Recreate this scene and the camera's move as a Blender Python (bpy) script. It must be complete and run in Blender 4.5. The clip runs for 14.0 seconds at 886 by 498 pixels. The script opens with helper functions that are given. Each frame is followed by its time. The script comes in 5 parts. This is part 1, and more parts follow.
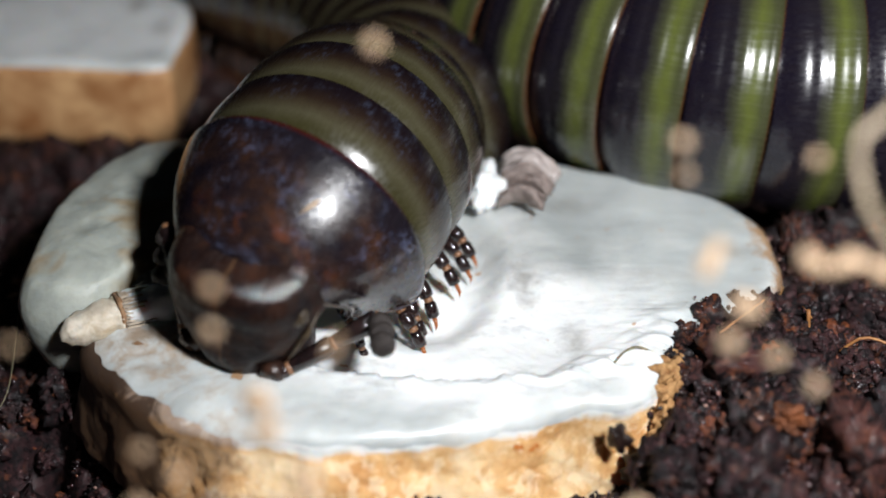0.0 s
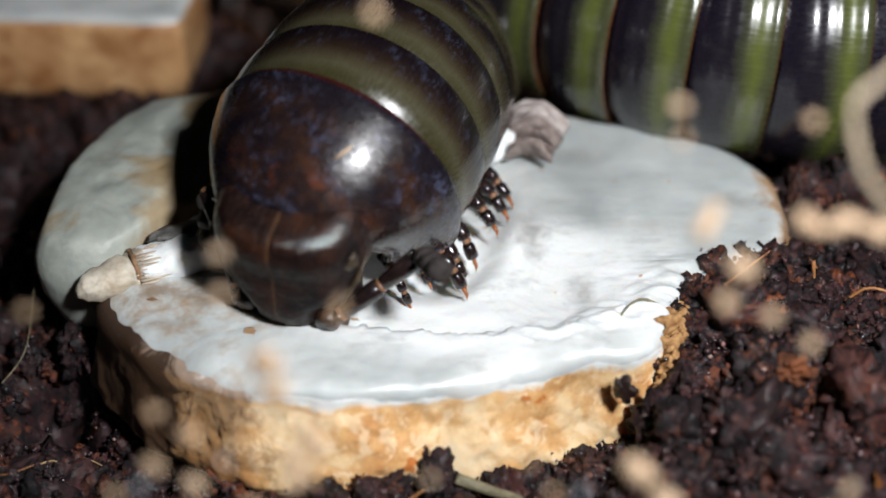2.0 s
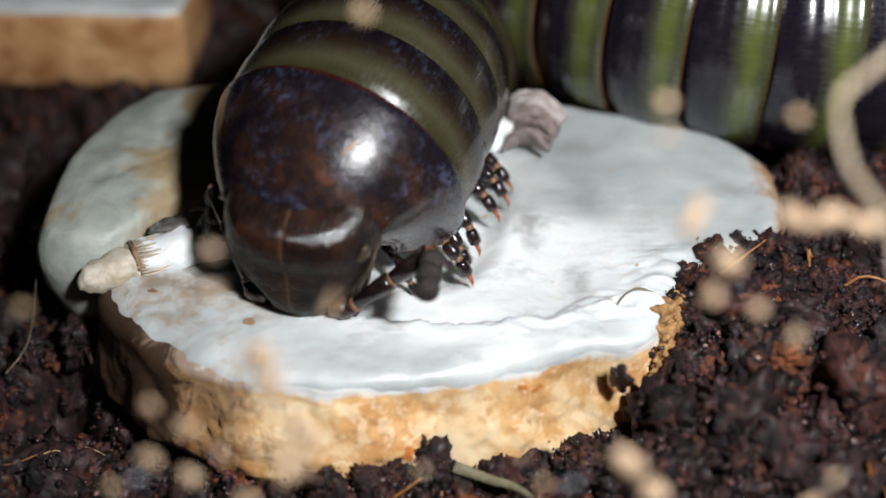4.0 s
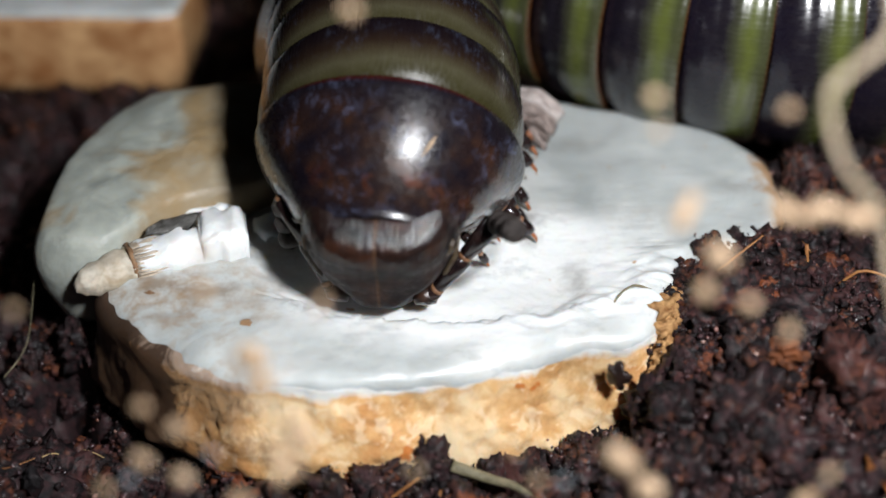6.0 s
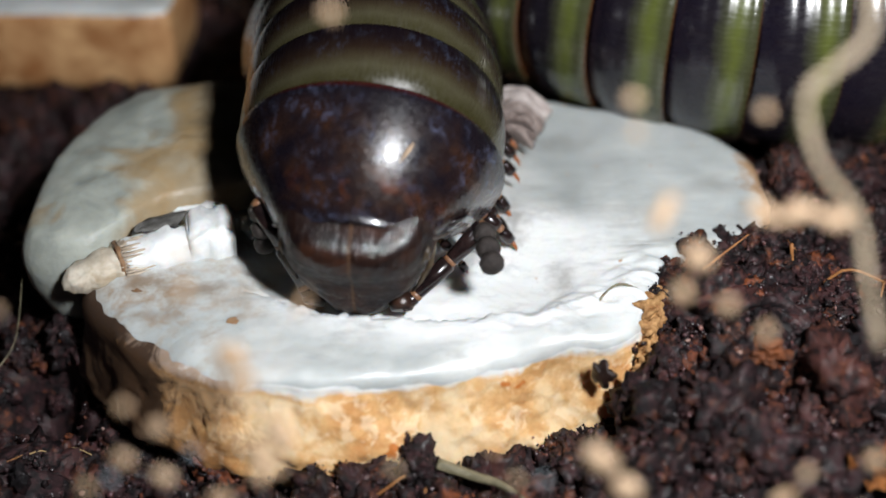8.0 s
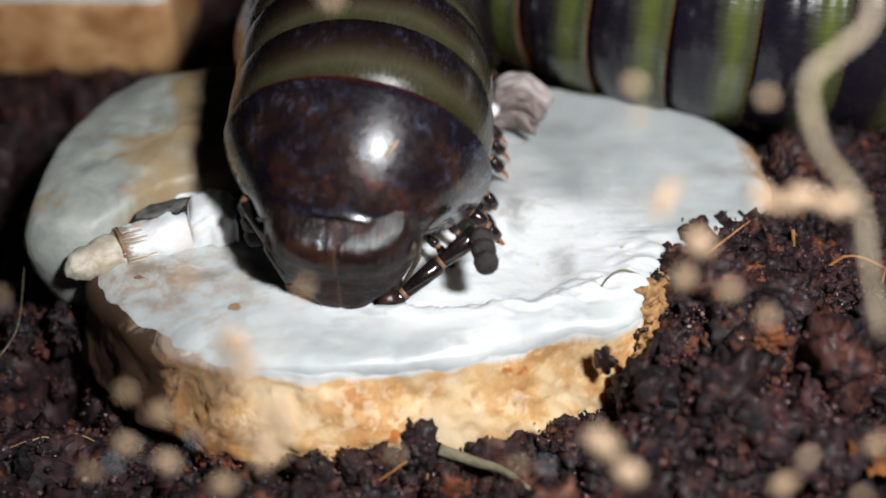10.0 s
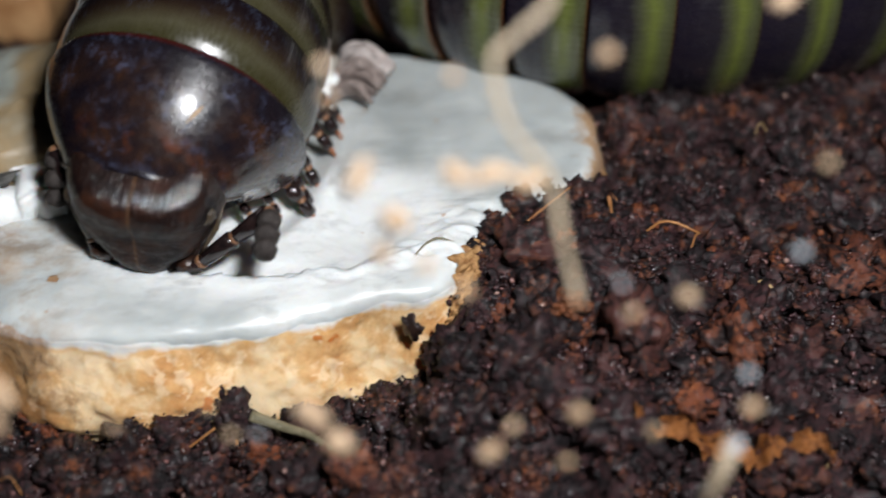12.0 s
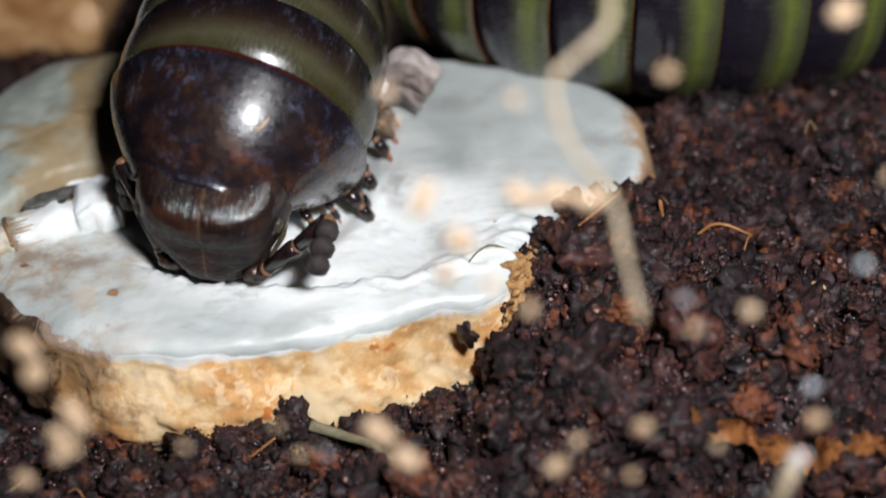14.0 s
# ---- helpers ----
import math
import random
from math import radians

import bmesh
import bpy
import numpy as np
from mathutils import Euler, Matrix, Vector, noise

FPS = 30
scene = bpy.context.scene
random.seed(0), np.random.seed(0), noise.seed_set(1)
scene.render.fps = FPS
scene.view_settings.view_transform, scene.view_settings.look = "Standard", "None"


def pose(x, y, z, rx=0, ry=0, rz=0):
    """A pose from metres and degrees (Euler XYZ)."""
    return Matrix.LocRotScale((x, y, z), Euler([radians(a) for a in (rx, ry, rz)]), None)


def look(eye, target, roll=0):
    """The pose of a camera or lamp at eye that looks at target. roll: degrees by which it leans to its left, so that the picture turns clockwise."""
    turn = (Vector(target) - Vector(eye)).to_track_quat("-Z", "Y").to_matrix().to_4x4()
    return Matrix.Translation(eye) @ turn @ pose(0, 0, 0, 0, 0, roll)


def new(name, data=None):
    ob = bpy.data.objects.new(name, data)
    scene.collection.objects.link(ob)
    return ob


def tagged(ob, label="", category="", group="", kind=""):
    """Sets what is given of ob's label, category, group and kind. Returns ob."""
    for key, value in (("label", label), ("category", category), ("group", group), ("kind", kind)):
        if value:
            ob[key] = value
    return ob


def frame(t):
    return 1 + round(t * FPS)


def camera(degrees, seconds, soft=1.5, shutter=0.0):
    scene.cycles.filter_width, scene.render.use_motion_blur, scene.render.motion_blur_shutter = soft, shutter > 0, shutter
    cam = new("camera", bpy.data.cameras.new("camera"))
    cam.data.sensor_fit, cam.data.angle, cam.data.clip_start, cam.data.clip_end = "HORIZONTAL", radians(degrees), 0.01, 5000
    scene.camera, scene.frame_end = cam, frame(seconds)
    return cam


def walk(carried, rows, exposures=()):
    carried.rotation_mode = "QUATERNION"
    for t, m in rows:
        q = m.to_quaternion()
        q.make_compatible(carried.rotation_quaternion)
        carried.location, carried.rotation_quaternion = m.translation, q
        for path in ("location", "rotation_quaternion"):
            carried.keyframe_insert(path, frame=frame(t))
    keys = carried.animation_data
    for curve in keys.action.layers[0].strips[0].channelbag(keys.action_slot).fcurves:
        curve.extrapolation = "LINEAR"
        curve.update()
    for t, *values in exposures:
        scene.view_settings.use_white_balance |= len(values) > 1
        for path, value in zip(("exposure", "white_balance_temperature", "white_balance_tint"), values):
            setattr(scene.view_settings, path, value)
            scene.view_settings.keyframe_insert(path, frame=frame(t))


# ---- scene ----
cam = camera(40, 14.0, soft=1.6, shutter=0.5)
cam.data.dof.use_dof = True
cam.data.dof.focus_distance = 0.0695
cam.data.dof.aperture_fstop = 21.0
PATH = [
    (0.0, pose(-0.00191, -0.05586, 0.05099, 55.8, -1.9, -0.44)),
    (0.5, pose(-0.00144, -0.05573, 0.05092, 55.72, -1.94, -0.55)),
    (1.0, pose(-0.00139, -0.05589, 0.05183, 53.8, -1.39, -0.09)),
    (1.5, pose(-0.00156, -0.05584, 0.05205, 53.62, -1.05, -0.09)),
    (2.0, pose(-0.00139, -0.0561, 0.05216, 52.98, -1.02, -0.03)),
    (2.5, pose(-0.00135, -0.05604, 0.05214, 52.95, -0.87, 0.02)),
    (3.0, pose(-0.00125, -0.05612, 0.05268, 52.47, -0.95, 0.12)),
    (5.5, pose(-0.00023, -0.05644, 0.05288, 52.13, 0.16, 0.05)),
    (6.0, pose(-0.00024, -0.05627, 0.0527, 52.22, 0.07, -0.02)),
    (6.5, pose(-0.0, -0.05629, 0.05298, 52.01, 0.0, 0.0)),
    (7.0, pose(0.00038, -0.05638, 0.05288, 52.17, -0.24, -0.1)),
    (9.5, pose(0.00034, -0.05634, 0.05323, 51.49, 0.23, -0.06)),
    (10.0, pose(0.00036, -0.05643, 0.05299, 51.4, 0.01, -0.06)),
    (10.5, pose(0.00041, -0.05637, 0.05291, 51.59, 0.07, -0.06)),
    (11.0, pose(0.00028, -0.05631, 0.05298, 51.66, 0.46, -0.04)),
    (11.3, pose(0.00141, -0.05586, 0.05422, 51.72, 0.81, 0.2)),
    (11.5, pose(0.00377, -0.05568, 0.05408, 52.16, 0.67, -0.53)),
    (11.7, pose(0.00678, -0.05551, 0.05486, 52.19, 0.32, -1.17)),
    (11.9, pose(0.01014, -0.05551, 0.05512, 49.37, 0.55, -1.36)),
    (12.0, pose(0.01098, -0.0569, 0.05418, 49.37, 0.57, -0.37)),
    (12.5, pose(0.01089, -0.05678, 0.05616, 47.98, 1.3, 0.73)),
    (13.0, pose(0.01024, -0.05624, 0.05589, 48.84, 1.95, 0.49)),
    (13.5, pose(0.01011, -0.05607, 0.05525, 50.02, 1.99, 0.15)),
    (14.0, pose(0.01001, -0.0565, 0.05552, 48.72, 2.47, 0.19)),
]
walk(cam, PATH, exposures=[(0.0, 0.12), (1.0, 0.05), (2.5, 0.0), (11.2, 0.0), (11.8, -0.16), (12.3, -0.13), (13.0, -0.04), (14.0, -0.06)])

# ---- light: one lamp over the tank, nothing else ----
world = bpy.data.worlds.new("dark_room")
scene.world = world
world.use_nodes = True
world.node_tree.nodes["Background"].inputs[0].default_value = (0.75, 0.85, 1.0, 1)
world.node_tree.nodes["Background"].inputs[1].default_value = 0.004

LAMP = (0.025, -0.051, 0.071)
spot = bpy.data.lights.new("torch", "SPOT")
spot.energy = 0.47
spot.color = (0.955, 0.97, 1.0)
spot.spot_size = radians(84)
spot.spot_blend = 0.65
spot.shadow_soft_size = 0.0045
torch = new("torch", spot)
torch.matrix_world = look(LAMP, (0.012, 0.001, 0.008))

MM = 0.001


# ---- materials ----
def shader(name, rough=0.5, spec=0.5, coat=0.0, sss=0.0, sss_rad=(0.6, 0.4, 0.3)):
    m = bpy.data.materials.new(name)
    m.use_nodes = True
    nt = m.node_tree
    b = nt.nodes["Principled BSDF"]
    b.inputs["Roughness"].default_value = rough
    b.inputs["Specular IOR Level"].default_value = spec
    b.inputs["Coat Weight"].default_value = coat
    b.inputs["Coat Roughness"].default_value = 0.12
    if sss:
        b.inputs["Subsurface Weight"].default_value = sss
        b.inputs["Subsurface Radius"].default_value = sss_rad
        b.inputs["Subsurface Scale"].default_value = 0.001
    return m, nt, b


def coords(nt, scale=(1, 1, 1)):
    """Object coordinates in millimetres."""
    tc = nt.nodes.new("ShaderNodeTexCoord")
    mp = nt.nodes.new("ShaderNodeMapping")
    mp.inputs["Scale"].default_value = [1000 * s for s in scale]
    nt.links.new(tc.outputs["Object"], mp.inputs["Vector"])
    return mp.outputs["Vector"]


def noise_tex(nt, vec, scale, detail=4, rough=0.6, dist=0.0):
    n = nt.nodes.new("ShaderNodeTexNoise")
    n.inputs["Scale"].default_value = scale
    n.inputs["Detail"].default_value = detail
    n.inputs["Roughness"].default_value = rough
    n.inputs["Distortion"].default_value = dist
    nt.links.new(vec, n.inputs["Vector"])
    return n.outputs["Fac"]


def ramp(nt, fac, stops):
    r = nt.nodes.new("ShaderNodeValToRGB")
    e = r.color_ramp.elements
    while len(e) < len(stops):
        e.new(0.5)
    for el, (p, c) in zip(e, stops):
        el.position = p
        el.color = (*c, 1) if len(c) == 3 else c
    nt.links.new(fac, r.inputs["Fac"])
    return r.outputs["Color"]


def mixc(nt, fac, a, b, mode="MIX"):
    n = nt.nodes.new("ShaderNodeMix")
    n.data_type = "RGBA"
    n.blend_type = mode
    for s, v in ((n.inputs[0], fac), (n.inputs[6], a), (n.inputs[7], b)):
        if hasattr(v, "is_linked"):
            nt.links.new(v, s)
        elif isinstance(v, tuple):
            s.default_value = (*v, 1)
        else:
            s.default_value = v
    return n.outputs[2]


def math_node(nt, op, a, b=0.0, clamp=False):
    n = nt.nodes.new("ShaderNodeMath")
    n.operation = op
    n.use_clamp = clamp
    for s, v in ((n.inputs[0], a), (n.inputs[1], b)):
        if hasattr(v, "is_linked"):
            nt.links.new(v, s)
        else:
            s.default_value = v
    return n.outputs[0]


def maprange(nt, v, a, b):
    n = nt.nodes.new("ShaderNodeMapRange")
    n.inputs["From Min"].default_value = a
    n.inputs["From Max"].default_value = b
    nt.links.new(v, n.inputs["Value"])
    return n.outputs["Result"]


def axis(nt, vec, i):
    s = nt.nodes.new("ShaderNodeSeparateXYZ")
    nt.links.new(vec, s.inputs[0])
    return s.outputs[i]


def bump(nt, b, height, strength=0.3, dist=0.0001):
    n = nt.nodes.new("ShaderNodeBump")
    n.inputs["Strength"].default_value = strength
    n.inputs["Distance"].default_value = dist
    nt.links.new(height, n.inputs["Height"])
    nt.links.new(n.outputs["Normal"], b.inputs["Normal"])


def island(nt):
    g = nt.nodes.new("ShaderNodeNewGeometry")
    return g.outputs["Random Per Island"]


def mat_flesh():
    m, nt, b = shader("mushroom_flesh", 0.34, 0.5, 0.0, 0.45, (0.9, 0.7, 0.55))
    v = coords(nt)
    big = noise_tex(nt, v, 0.16, 3, 0.5, 0.6)
    col = ramp(nt, big, [(0.34, (0.4, 0.425, 0.42)), (0.5, (0.5, 0.525, 0.515)), (0.66, (0.6, 0.615, 0.6))])
    off = nt.nodes.new("ShaderNodeVectorMath")
    off.operation = "MULTIPLY_ADD"
    nt.links.new(v, off.inputs[0])
    off.inputs[1].default_value = (1 / 11.5, 1 / 7.0, 0)
    off.inputs[2].default_value = (-1.0 / 11.5, 1.0 / 7.0, 0)
    dist = nt.nodes.new("ShaderNodeVectorMath")
    dist.operation = "LENGTH"
    nt.links.new(off.outputs[0], dist.inputs[0])
    # the hollow's overexposed light, painted as a whiter ellipse with a ragged edge
    lit_hollow = math_node(nt, "ADD", dist.outputs["Value"], math_node(nt, "MULTIPLY", noise_tex(nt, v, 0.4, 4, 0.6), 0.35))
    lit_hollow = ramp(nt, math_node(nt, "MULTIPLY", lit_hollow, 0.5), [(0.5, (1, 1, 1)), (0.66, (0, 0, 0))])
    col = mixc(nt, lit_hollow, col, (0.8, 0.81, 0.8))
    fine = noise_tex(nt, v, 1.6, 5, 0.65)
    col = mixc(nt, ramp(nt, fine, [(0.62, (0, 0, 0)), (0.78, (0.45, 0.45, 0.45))]), col, (0.5, 0.46, 0.4))
    # brown bruising towards the rim of the old cap
    x = axis(nt, v, 0)
    edge = maprange(nt, x, -7.0, -15.5)
    st = noise_tex(nt, v, 0.42, 6, 0.72, 0.2)
    st = math_node(nt, "MULTIPLY", ramp(nt, st, [(0.46, (0, 0, 0)), (0.64, (0.85, 0.85, 0.85))]), edge)
    col = mixc(nt, st, col, (0.34, 0.2, 0.09))
    smud = ramp(nt, noise_tex(nt, coords(nt, (0.6, 1.3, 1.0)), 0.5, 5, 0.7), [(0.54, (0, 0, 0)), (0.7, (0.5, 0.5, 0.5))])
    col = mixc(nt, smud, col, (0.36, 0.37, 0.37))
    tip = math_node(nt, "ADD", maprange(nt, x, 15.5, 20.8), math_node(nt, "MULTIPLY", math_node(nt, "SUBTRACT", noise_tex(nt, v, 0.7, 4, 0.65), 0.5), 0.9))
    col = mixc(nt, ramp(nt, tip, [(0.78, (0, 0, 0)), (0.95, (0.85, 0.85, 0.85))]), col, (0.4, 0.22, 0.09))
    sp = noise_tex(nt, v, 0.9, 2, 0.5)
    col = mixc(nt, ramp(nt, sp, [(0.73, (0, 0, 0)), (0.77, (0.8, 0.8, 0.8))]), col, (0.45, 0.24, 0.1))
    # darker smudges, grey to the east and brown to the west
    for cx, cy, rx, ry, k in ((4.9, 3.6, 1.2, 2.8, 0.6), (7.5, -1.2, 1.0, 1.9, 0.5), (17.9, 7.0, 2.2, 1.2, 0.4), (8.6, 12.2, 2.4, 1.3, 0.4), (12.0, 4.3, 3.6, 0.9, 0.3), (-16.5, -2.5, 2.8, 1.3, 0.85), (-13.4, -3.2, 2.4, 1.1, 0.75), (-15.6, -5.4, 2.0, 0.9, 0.6)):
        at = nt.nodes.new("ShaderNodeVectorMath")
        at.operation = "MULTIPLY_ADD"
        nt.links.new(v, at.inputs[0])
        at.inputs[1].default_value = (1 / rx, 1 / ry, 0)
        at.inputs[2].default_value = (-cx / rx, -cy / ry, 0)
        far = nt.nodes.new("ShaderNodeVectorMath")
        far.operation = "LENGTH"
        nt.links.new(at.outputs[0], far.inputs[0])
        f = math_node(nt, "ADD", far.outputs["Value"], math_node(nt, "MULTIPLY", math_node(nt, "SUBTRACT", noise_tex(nt, v, 0.8, 5, 0.7), 0.5), 2.2))
        col = mixc(nt, ramp(nt, f, [(0.1, (k,) * 3), (1.0, (0, 0, 0))]), col, (0.2, 0.185, 0.17) if cx > 0 else (0.24, 0.17, 0.11))
    nt.links.new(col, b.inputs["Base Color"])
    rel = noise_tex(nt, coords(nt, (0.9, 1.3, 1.0)), 1.2, 6, 0.65, 0.5)
    bump(nt, b, rel, 0.2, 0.0003)
    return m


def mat_skin():
    m, nt, b = shader("mushroom_skin", 0.55, 0.35, 0.0, 0.25, (0.8, 0.5, 0.3))
    v = coords(nt)
    a = noise_tex(nt, v, 0.32, 5, 0.62, 0.2)
    col = ramp(nt, a, [(0.32, (0.48, 0.22, 0.075)), (0.44, (0.66, 0.38, 0.16)), (0.48, (0.7, 0.43, 0.2)), (0.54, (0.8, 0.56, 0.31)), (0.7, (0.86, 0.67, 0.43))])
    flake = ramp(nt, noise_tex(nt, v, 0.8, 4, 0.6, 0.5), [(0.54, (0, 0, 0)), (0.6, (0.5, 0.5, 0.5))])
    col = mixc(nt, flake, col, (0.89, 0.71, 0.48))
    holes = noise_tex(nt, v, 0.75, 2, 0.5)
    col = mixc(nt, ramp(nt, holes, [(0.71, (0, 0, 0)), (0.76, (1, 1, 1))]), col, (0.5, 0.17, 0.04))
    # pale cut edge, with an orange line below it
    z = math_node(nt, "ADD", axis(nt, v, 2), math_node(nt, "MULTIPLY", math_node(nt, "SUBTRACT", noise_tex(nt, v, 0.6, 4, 0.6), 0.5), 1.6))
    t = maprange(nt, z, 3.0, 6.0)
    col = mixc(nt, ramp(nt, t, [(0.62, (0, 0, 0)), (0.72, (0.5, 0.5, 0.5)), (0.8, (0, 0, 0))]), col, (0.72, 0.38, 0.12))
    col = mixc(nt, ramp(nt, t, [(0.7, (0, 0, 0)), (0.84, (1, 1, 1))]), col, (0.8, 0.8, 0.77))
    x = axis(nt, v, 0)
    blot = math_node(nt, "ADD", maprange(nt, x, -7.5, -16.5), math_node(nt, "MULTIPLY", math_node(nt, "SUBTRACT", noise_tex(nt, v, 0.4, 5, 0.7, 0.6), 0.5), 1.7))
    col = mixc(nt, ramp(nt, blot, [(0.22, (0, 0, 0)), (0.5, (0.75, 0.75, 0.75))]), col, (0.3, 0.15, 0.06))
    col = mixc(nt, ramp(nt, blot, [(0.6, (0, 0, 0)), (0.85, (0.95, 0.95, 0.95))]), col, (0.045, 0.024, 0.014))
    east = math_node(nt, "ADD", maprange(nt, x, 10.0, 14.5), math_node(nt, "MULTIPLY", math_node(nt, "SUBTRACT", noise_tex(nt, v, 0.6, 5, 0.7), 0.5), 0.8))
    col = mixc(nt, ramp(nt, east, [(0.4, (0, 0, 0)), (0.8, (0.85, 0.85, 0.85))]), col, (0.36, 0.17, 0.055))
    nt.links.new(col, b.inputs["Base Color"])
    bump(nt, b, noise_tex(nt, v, 0.8, 5, 0.6, 0.1), 0.22, 0.0004)
    return m


def mat_wing():
    m, nt, b = shader("cap_surface", 0.45, 0.4, 0.0, 0.3, (0.8, 0.6, 0.4))
    v = coords(nt)
    col = ramp(nt, noise_tex(nt, v, 0.35, 4, 0.6, 0.5), [(0.35, (0.28, 0.3, 0.27)), (0.65, (0.42, 0.44, 0.39))])
    x = axis(nt, v, 0)
    st = math_node(nt, "ADD", maprange(nt, x, -20.5, -15.5), math_node(nt, "MULTIPLY", math_node(nt, "SUBTRACT", noise_tex(nt, v, 0.15, 3, 0.55, 0.6), 0.28), 2.6))
    band = ramp(nt, math_node(nt, "MULTIPLY", st, 0.5), [(0.36, (0, 0, 0)), (0.52, (0.6, 0.6, 0.6)), (0.66, (0.75, 0.75, 0.75)), (0.95, (0.5, 0.5, 0.5))])
    col = mixc(nt, band, col, (0.3, 0.175, 0.05))
    nt.links.new(col, b.inputs["Base Color"])
    bump(nt, b, noise_tex(nt, v, 1.5, 5, 0.6), 0.25, 0.0003)
    return m


def mat_plain(name, c1, c2, scale=1.5, rough=0.5, spec=0.4, relief=0.4, sss=0.0, isl=False):
    m, nt, b = shader(name, rough, spec, 0, sss)
    v = coords(nt)
    col = ramp(nt, noise_tex(nt, v, scale, 5, 0.65, 0.3), [(0.35, c1), (0.65, c2)])
    if isl:
        k = ramp(nt, island(nt), [(0.0, (0.45, 0.45, 0.45)), (1.0, (1.4, 1.4, 1.4))])
        col = mixc(nt, 1.0, col, k, "MULTIPLY")
    nt.links.new(col, b.inputs["Base Color"])
    if relief:
        bump(nt, b, noise_tex(nt, v, scale * 3, 5, 0.65), relief, 0.0002)
    return m


def mat_soil():
    m, nt, b = shader("wet_soil", 0.62, 0.25)
    v = coords(nt)
    k = island(nt)
    base = ramp(nt, k, [(0.0, (0.005, 0.0022, 0.003)), (0.4, (0.011, 0.0045, 0.0054)), (0.75, (0.031, 0.011, 0.0125)), (0.93, (0.066, 0.021, 0.015)), (1.0, (0.2, 0.053, 0.015))])
    n = noise_tex(nt, v, 2.6, 6, 0.8)
    col = mixc(nt, ramp(nt, n, [(0.48, (0, 0, 0)), (0.7, (0.85, 0.85, 0.85))]), base, (0.085, 0.03, 0.032))
    rust = math_node(nt, "MULTIPLY", ramp(nt, noise_tex(nt, v, 0.42, 3, 0.6, 0.6), [(0.52, (0, 0, 0)), (0.64, (1, 1, 1))]), ramp(nt, noise_tex(nt, v, 1.7, 4, 0.7), [(0.42, (0, 0, 0)), (0.62, (0.9, 0.9, 0.9))]))
    col = mixc(nt, rust, col, (0.2, 0.06, 0.02))
    # shade of the pores between crumbs, put into the colour as near-black patches
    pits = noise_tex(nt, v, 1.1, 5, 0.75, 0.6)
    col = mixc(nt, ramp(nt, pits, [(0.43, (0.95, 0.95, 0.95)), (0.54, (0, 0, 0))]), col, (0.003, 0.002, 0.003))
    nt.links.new(col, b.inputs["Base Color"])
    # a film of water that glints where the grain turns to the lamp
    h = noise_tex(nt, v, 3.0, 6, 0.75)
    bump(nt, b, h, 0.8, 0.00025)
    wet = nt.nodes.new("ShaderNodeBump")
    wet.inputs["Strength"].default_value = 1.0
    wet.inputs["Distance"].default_value = 0.00013
    nt.links.new(noise_tex(nt, v, 4.5, 3, 0.6), wet.inputs["Height"])
    nt.links.new(wet.outputs["Normal"], b.inputs["Coat Normal"])
    nt.links.new(ramp(nt, noise_tex(nt, v, 1.4, 3, 0.6), [(0.42, (0.05,) * 3), (0.6, (0.6,) * 3)]), b.inputs["Coat Weight"])
    b.inputs["Coat Roughness"].default_value = 0.24
    b.inputs["Coat IOR"].default_value = 1.55
    return m


def mat_ring(name, length, stops, rough=0.24, dusty=1.0):
    """Bands along the body axis; y runs from 0 at the fore edge to -length."""
    m, nt, b = shader(name, rough, 0.45, 0.45)
    v = coords(nt)
    wob = math_node(nt, "MULTIPLY", math_node(nt, "SUBTRACT", noise_tex(nt, v, 0.5, 3), 0.5), 0.9)
    y = math_node(nt, "ADD", axis(nt, v, 1), wob)
    t = maprange(nt, y, 0.0, -length)
    band = ramp(nt, t, stops)
    streak = noise_tex(nt, coords(nt, (1.0, 0.06, 1.0)), 1.3, 4, 0.7)
    band = mixc(nt, ramp(nt, streak, [(0.45, (0, 0, 0)), (0.75, (0.22, 0.22, 0.22))]), band, (0.02, 0.014, 0.01))
    # the thin rim itself, not shifted by the wobble
    tr = maprange(nt, axis(nt, v, 1), 0.0, -length)
    rim = ramp(nt, tr, [(0.966, (0, 0, 0)), (0.982, (0.7,) * 3)])
    col = mixc(nt, rim, band, (0.2, 0.036, 0.005) if dusty else (0.09, 0.02, 0.005))
    dust = math_node(nt, "MULTIPLY", ramp(nt, noise_tex(nt, coords(nt, (1.0, 0.7, 1.0)), 1.8, 6, 0.8, 0.3), [(0.52, (0, 0, 0)), (0.7, (0.7, 0.7, 0.7))]), ramp(nt, noise_tex(nt, v, 0.36, 2), [(0.4, (0, 0, 0)), (0.6, (1, 1, 1))]))
    dark = ramp(nt, nt.nodes.new("ShaderNodeRGBToBW").outputs[0], [(0.012, (1, 1, 1)), (0.03, (0, 0, 0))])
    nt.links.new(band, dark.node.inputs["Fac"].links[0].from_node.inputs[0])
    col = mixc(nt, math_node(nt, "MULTIPLY", math_node(nt, "MULTIPLY", dust, dark), dusty * 0.55), col, (0.08, 0.1, 0.16))
    nt.links.new(col, b.inputs["Base Color"])
    sc = noise_tex(nt, coords(nt, (3.0, 0.25, 3.0)), 1.6, 4, 0.7)
    nt.links.new(ramp(nt, sc, [(0.35, (rough * 0.7,) * 3), (0.7, (rough * 1.7,) * 3)]), b.inputs["Roughness"])
    bump(nt, b, sc, 0.12, 0.0001)
    return m


